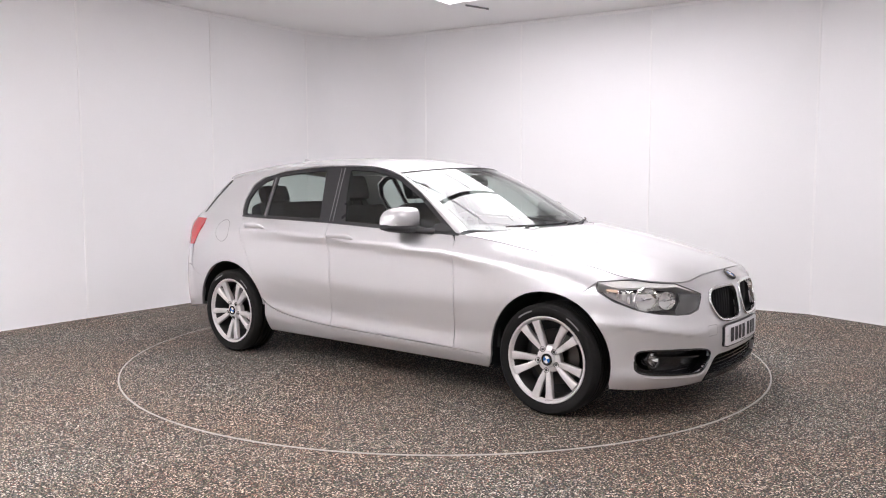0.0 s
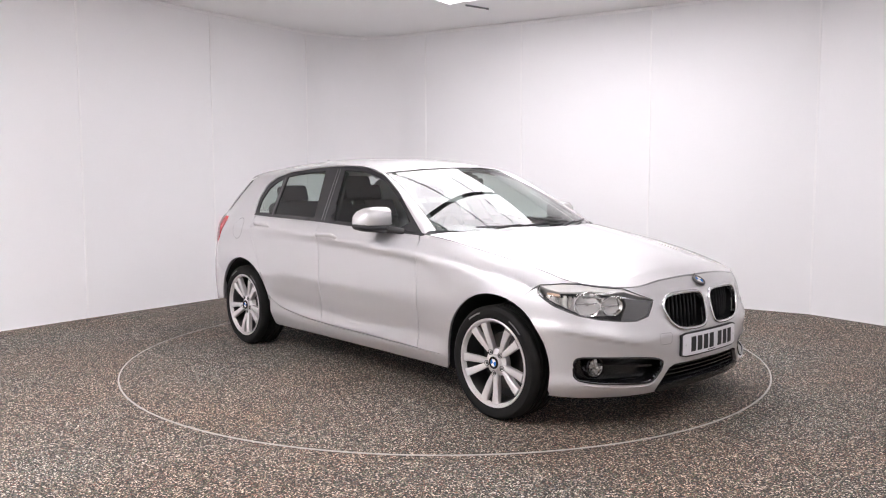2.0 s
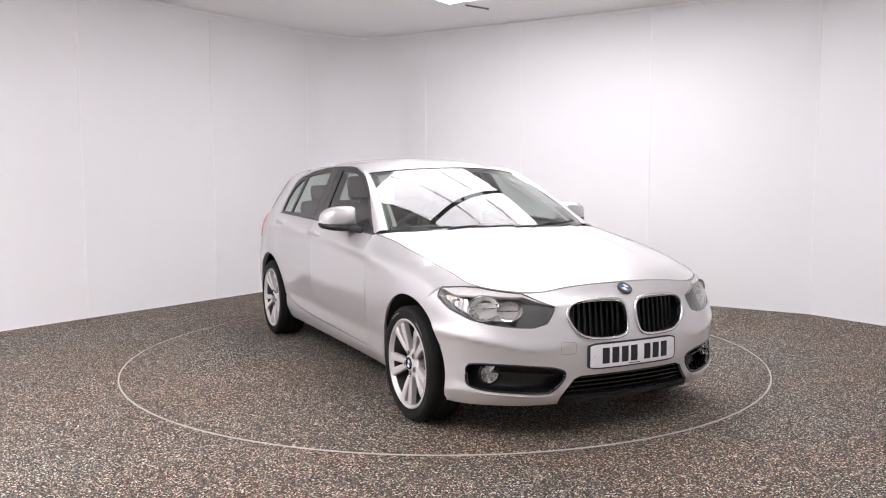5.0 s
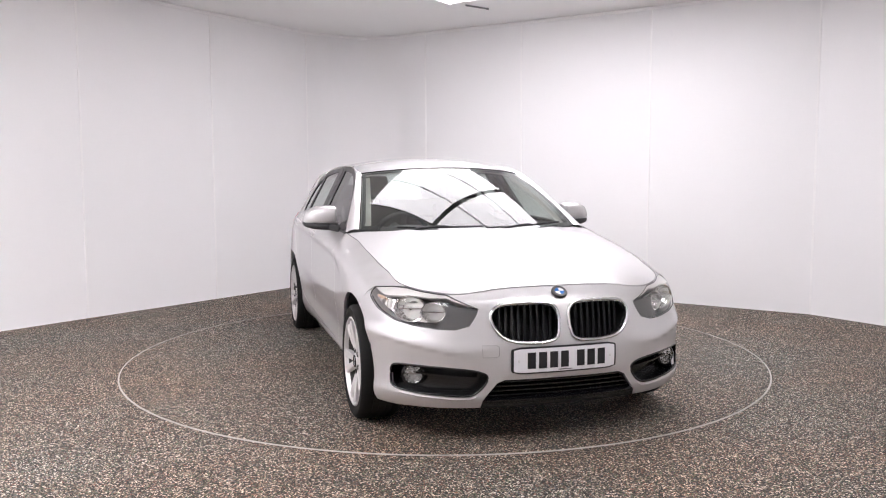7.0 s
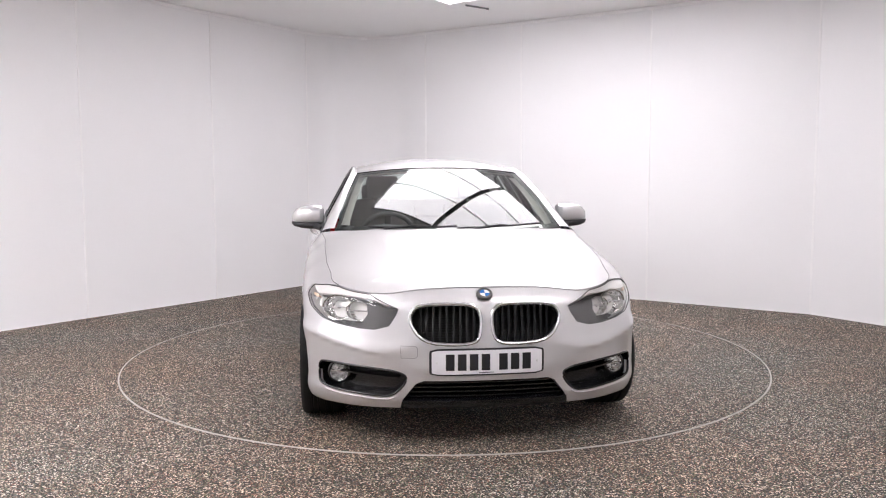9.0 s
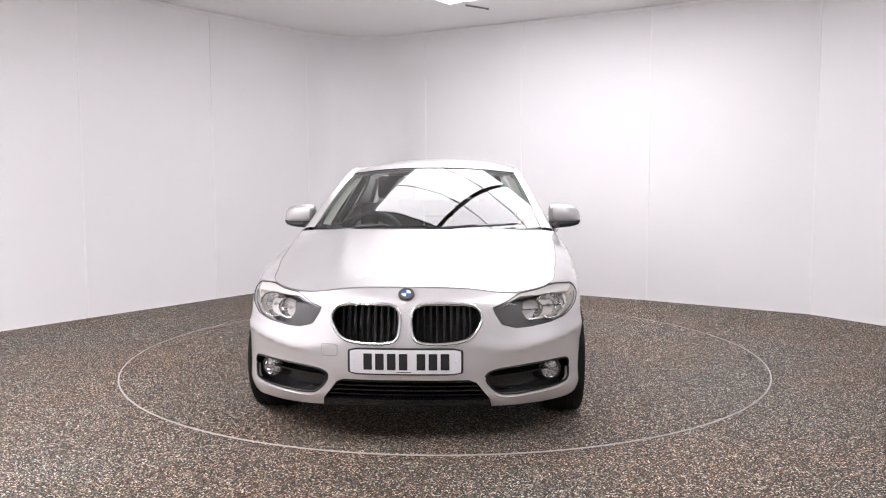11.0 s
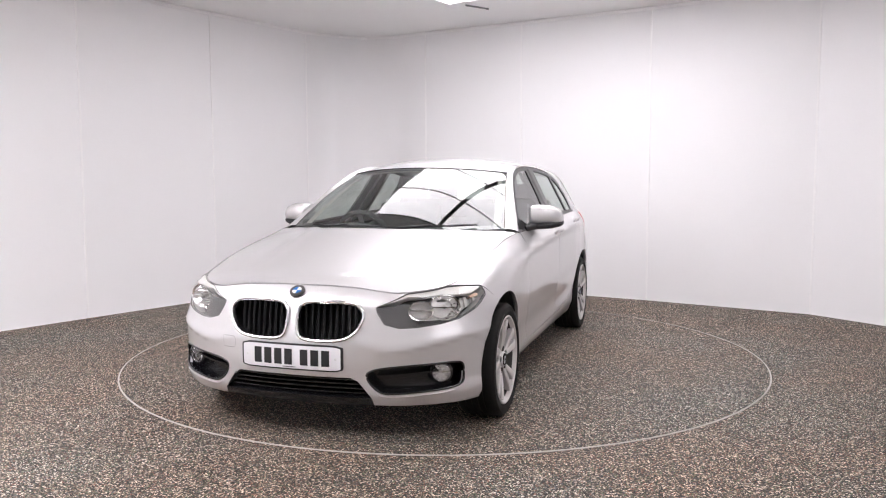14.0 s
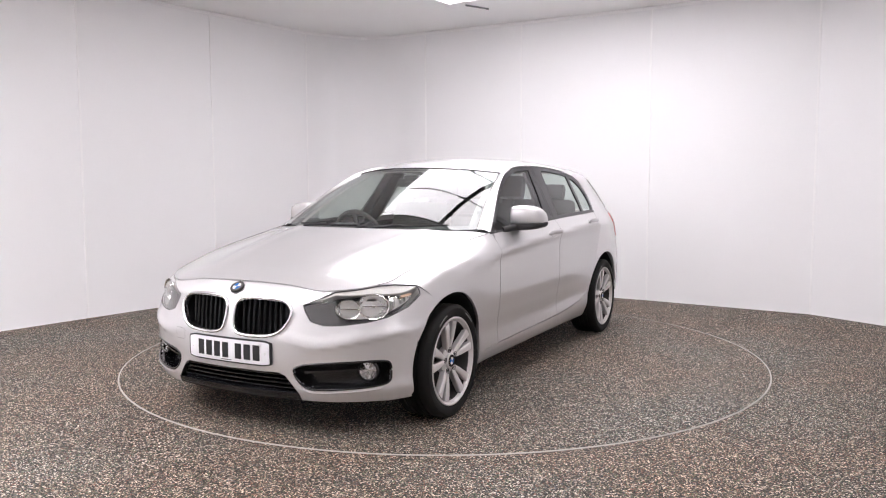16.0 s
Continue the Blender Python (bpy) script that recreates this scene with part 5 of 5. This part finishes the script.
def cabin():
    # headlining and pillar trim
    patch("headlining", lambda u, a: roof(u, a) - np.array([0, 0, 0.035]), np.linspace(0.02, 0.98, 20), np.linspace(-0.97, 0.97, 13), M_LINING, CAR)
    for sg in (-1, 1):
        patch("pillar_lining", lambda a, b: screen(sg * a, b) + np.array([-0.045, 0, -0.03]), np.linspace(0.90, 0.985, 4), np.linspace(0.06, 0.97, 12), M_LINING, CAR)
    # dashboard
    bm = bmesh.new()
    secs = []
    for y in np.linspace(-0.74, 0.74, 17):
        base = 0.90 - 0.20 * (abs(y) / 0.72) ** 2.2
        hood = 0.055 * math.exp(-((y + 0.37) / 0.17) ** 4) + 0.012 * math.exp(-(y / 0.16) ** 4)
        pr = [(base, 0.925), (base - 0.16, 0.928 + 0.3 * hood), (base - 0.33, 0.915 + hood), (base - 0.38, 0.895 + hood * 0.8), (base - 0.40, 0.78), (base - 0.33, 0.55), (base - 0.1, 0.45)]
        secs.append([bm.verts.new((x, y, z)) for x, z in pr])
    for a, b in zip(secs, secs[1:]):
        for j in range(6):
            bm.faces.new((a[j], a[j + 1], b[j + 1], b[j]))
    part("dashboard", bm, M_DASH, CAR, "black moulded dashboard", smooth=True)
    # steering wheel on the right-hand side
    m = pose(0.37, -0.37, 0.865, 0, -68, 0)
    bm = bmesh.new()
    tube(bm, [tuple(m @ Vector((0.185 * math.cos(a), 0.185 * math.sin(a), 0))) for a in np.linspace(0, 2 * math.pi, 40, endpoint=False)], 0.016, 10, closed=True)
    st = part("steering_wheel", bm, M_DASH, CAR, "black three-spoke steering wheel", smooth=True)
    bm = bmesh.new()
    lathe(bm, [(0.001, 0.0), (0.05, 0.0), (0.062, -0.012), (0.055, -0.05), (0.03, -0.2)], 24, "z", m @ pose(0, 0, 0, 180, 0, 0))
    part("wheel_boss", bm, M_DASH, st, smooth=True)
    for a in (0, 180, 270):
        bm = bmesh.new()
        r = m @ pose(0, 0, 0, 0, 0, a)
        box(bm, (0.05, -0.02, -0.006), (0.18, 0.02, 0.006), 0.004, r)
        part("wheel_spoke", bm, M_DASH, st)

    def seat(x, y, w, rear=False):
        bm = bmesh.new()
        box(bm, (x - 0.26, y - w / 2, 0.36), (x + 0.25, y + w / 2, 0.55), 0.06)
        s = part("front_seat" if not rear else "rear_seat", bm, M_SEAT, CAR, "charcoal cloth car seat", smooth=True)
        bm = bmesh.new()
        m = pose(x - 0.24, y, 0.50, 0, -18 if not rear else -22, 0)
        box(bm, (-0.065, -w / 2, 0.0), (0.065, w / 2, 0.60 if not rear else 0.62), 0.05, m)
        part("backrest", bm, M_SEAT, s, smooth=True)
        for yy in ((0,) if not rear else (-0.38, 0.38)):
            bm = bmesh.new()
            box(bm, (-0.045, yy - 0.125, 0.64 if not rear else 0.62), (0.045, yy + 0.125, 0.82 if not rear else 0.76), 0.035, m)
            part("headrest", bm, M_SEAT, s, smooth=True)
            for q in (-0.05, 0.05):
                bm = bmesh.new()
                tube(bm, [tuple(m @ Vector((0, yy + q, 0.45))), tuple(m @ Vector((0, yy + q, 0.70 if not rear else 0.55)))], 0.006, 6)
                part("headrest_post", bm, M_CHROME, s)
    seat(-0.12, 0.36, 0.50)
    seat(-0.12, -0.36, 0.50)
    seat(-0.93, 0.0, 1.22, True)
    # parcel shelf, rear pillar and door linings
    bm = bmesh.new()
    box(bm, (-1.85, -0.56, 0.93), (-1.22, 0.56, 0.955), 0.01)
    part("parcel_shelf", bm, M_SEAT, CAR)
    for right in (False, True):
        loop = S_([(0.62, 0.45), (-0.95, 0.45), (-1.2, 0.70), (-1.25, 0.95)] + belt_run(-1.25, 0.62, 8, -0.012))
        skin_sheet("door_lining", [loop], M_DASH, CAR, right=right, res=0.1, step=0.06, lift=-0.075, thick=0.0)
        pil = S_([(-0.275, 0.97), (-0.46, 0.97), (-0.55, 1.335), (-0.40, 1.335)])
        skin_sheet("pillar_trim", [pil], M_DASH, CAR, right=right, res=0.1, step=0.06, lift=-0.05, thick=0.02)
    # rear-view mirror with its sensor housing
    bm = bmesh.new()
    box(bm, (0.235, -0.12, 1.205), (0.275, 0.12, 1.265), 0.018)
    mir = part("inside_mirror", bm, M_BLACK, CAR, "black inside rear-view mirror", smooth=True)
    bm = bmesh.new()
    box(bm, (0.235, -0.05, 1.24), (0.295, 0.05, 1.288), 0.018)
    part("mirror_foot", bm, M_BLACK, mir, smooth=True)


cabin()


# ---- the turntable carries the car round ----
YAW = [(0.0, -37.87), (2.0, -47.89), (4.0, -57.91), (6.5, -70.44), (9.0, -83.0), (11.5, -95.63), (14.0, -108.18), (16.0, -118.22)]


def motions():
    walk(TABLE, [(t, pose(0, 0, GROUND, 0, 0, a + 80)) for t, a in YAW])
    walk(CAR, [(t, pose(0, 0, DECK, 0, 0, a) @ pose(0.081, -0.066, 0)) for t, a in YAW])


motions()
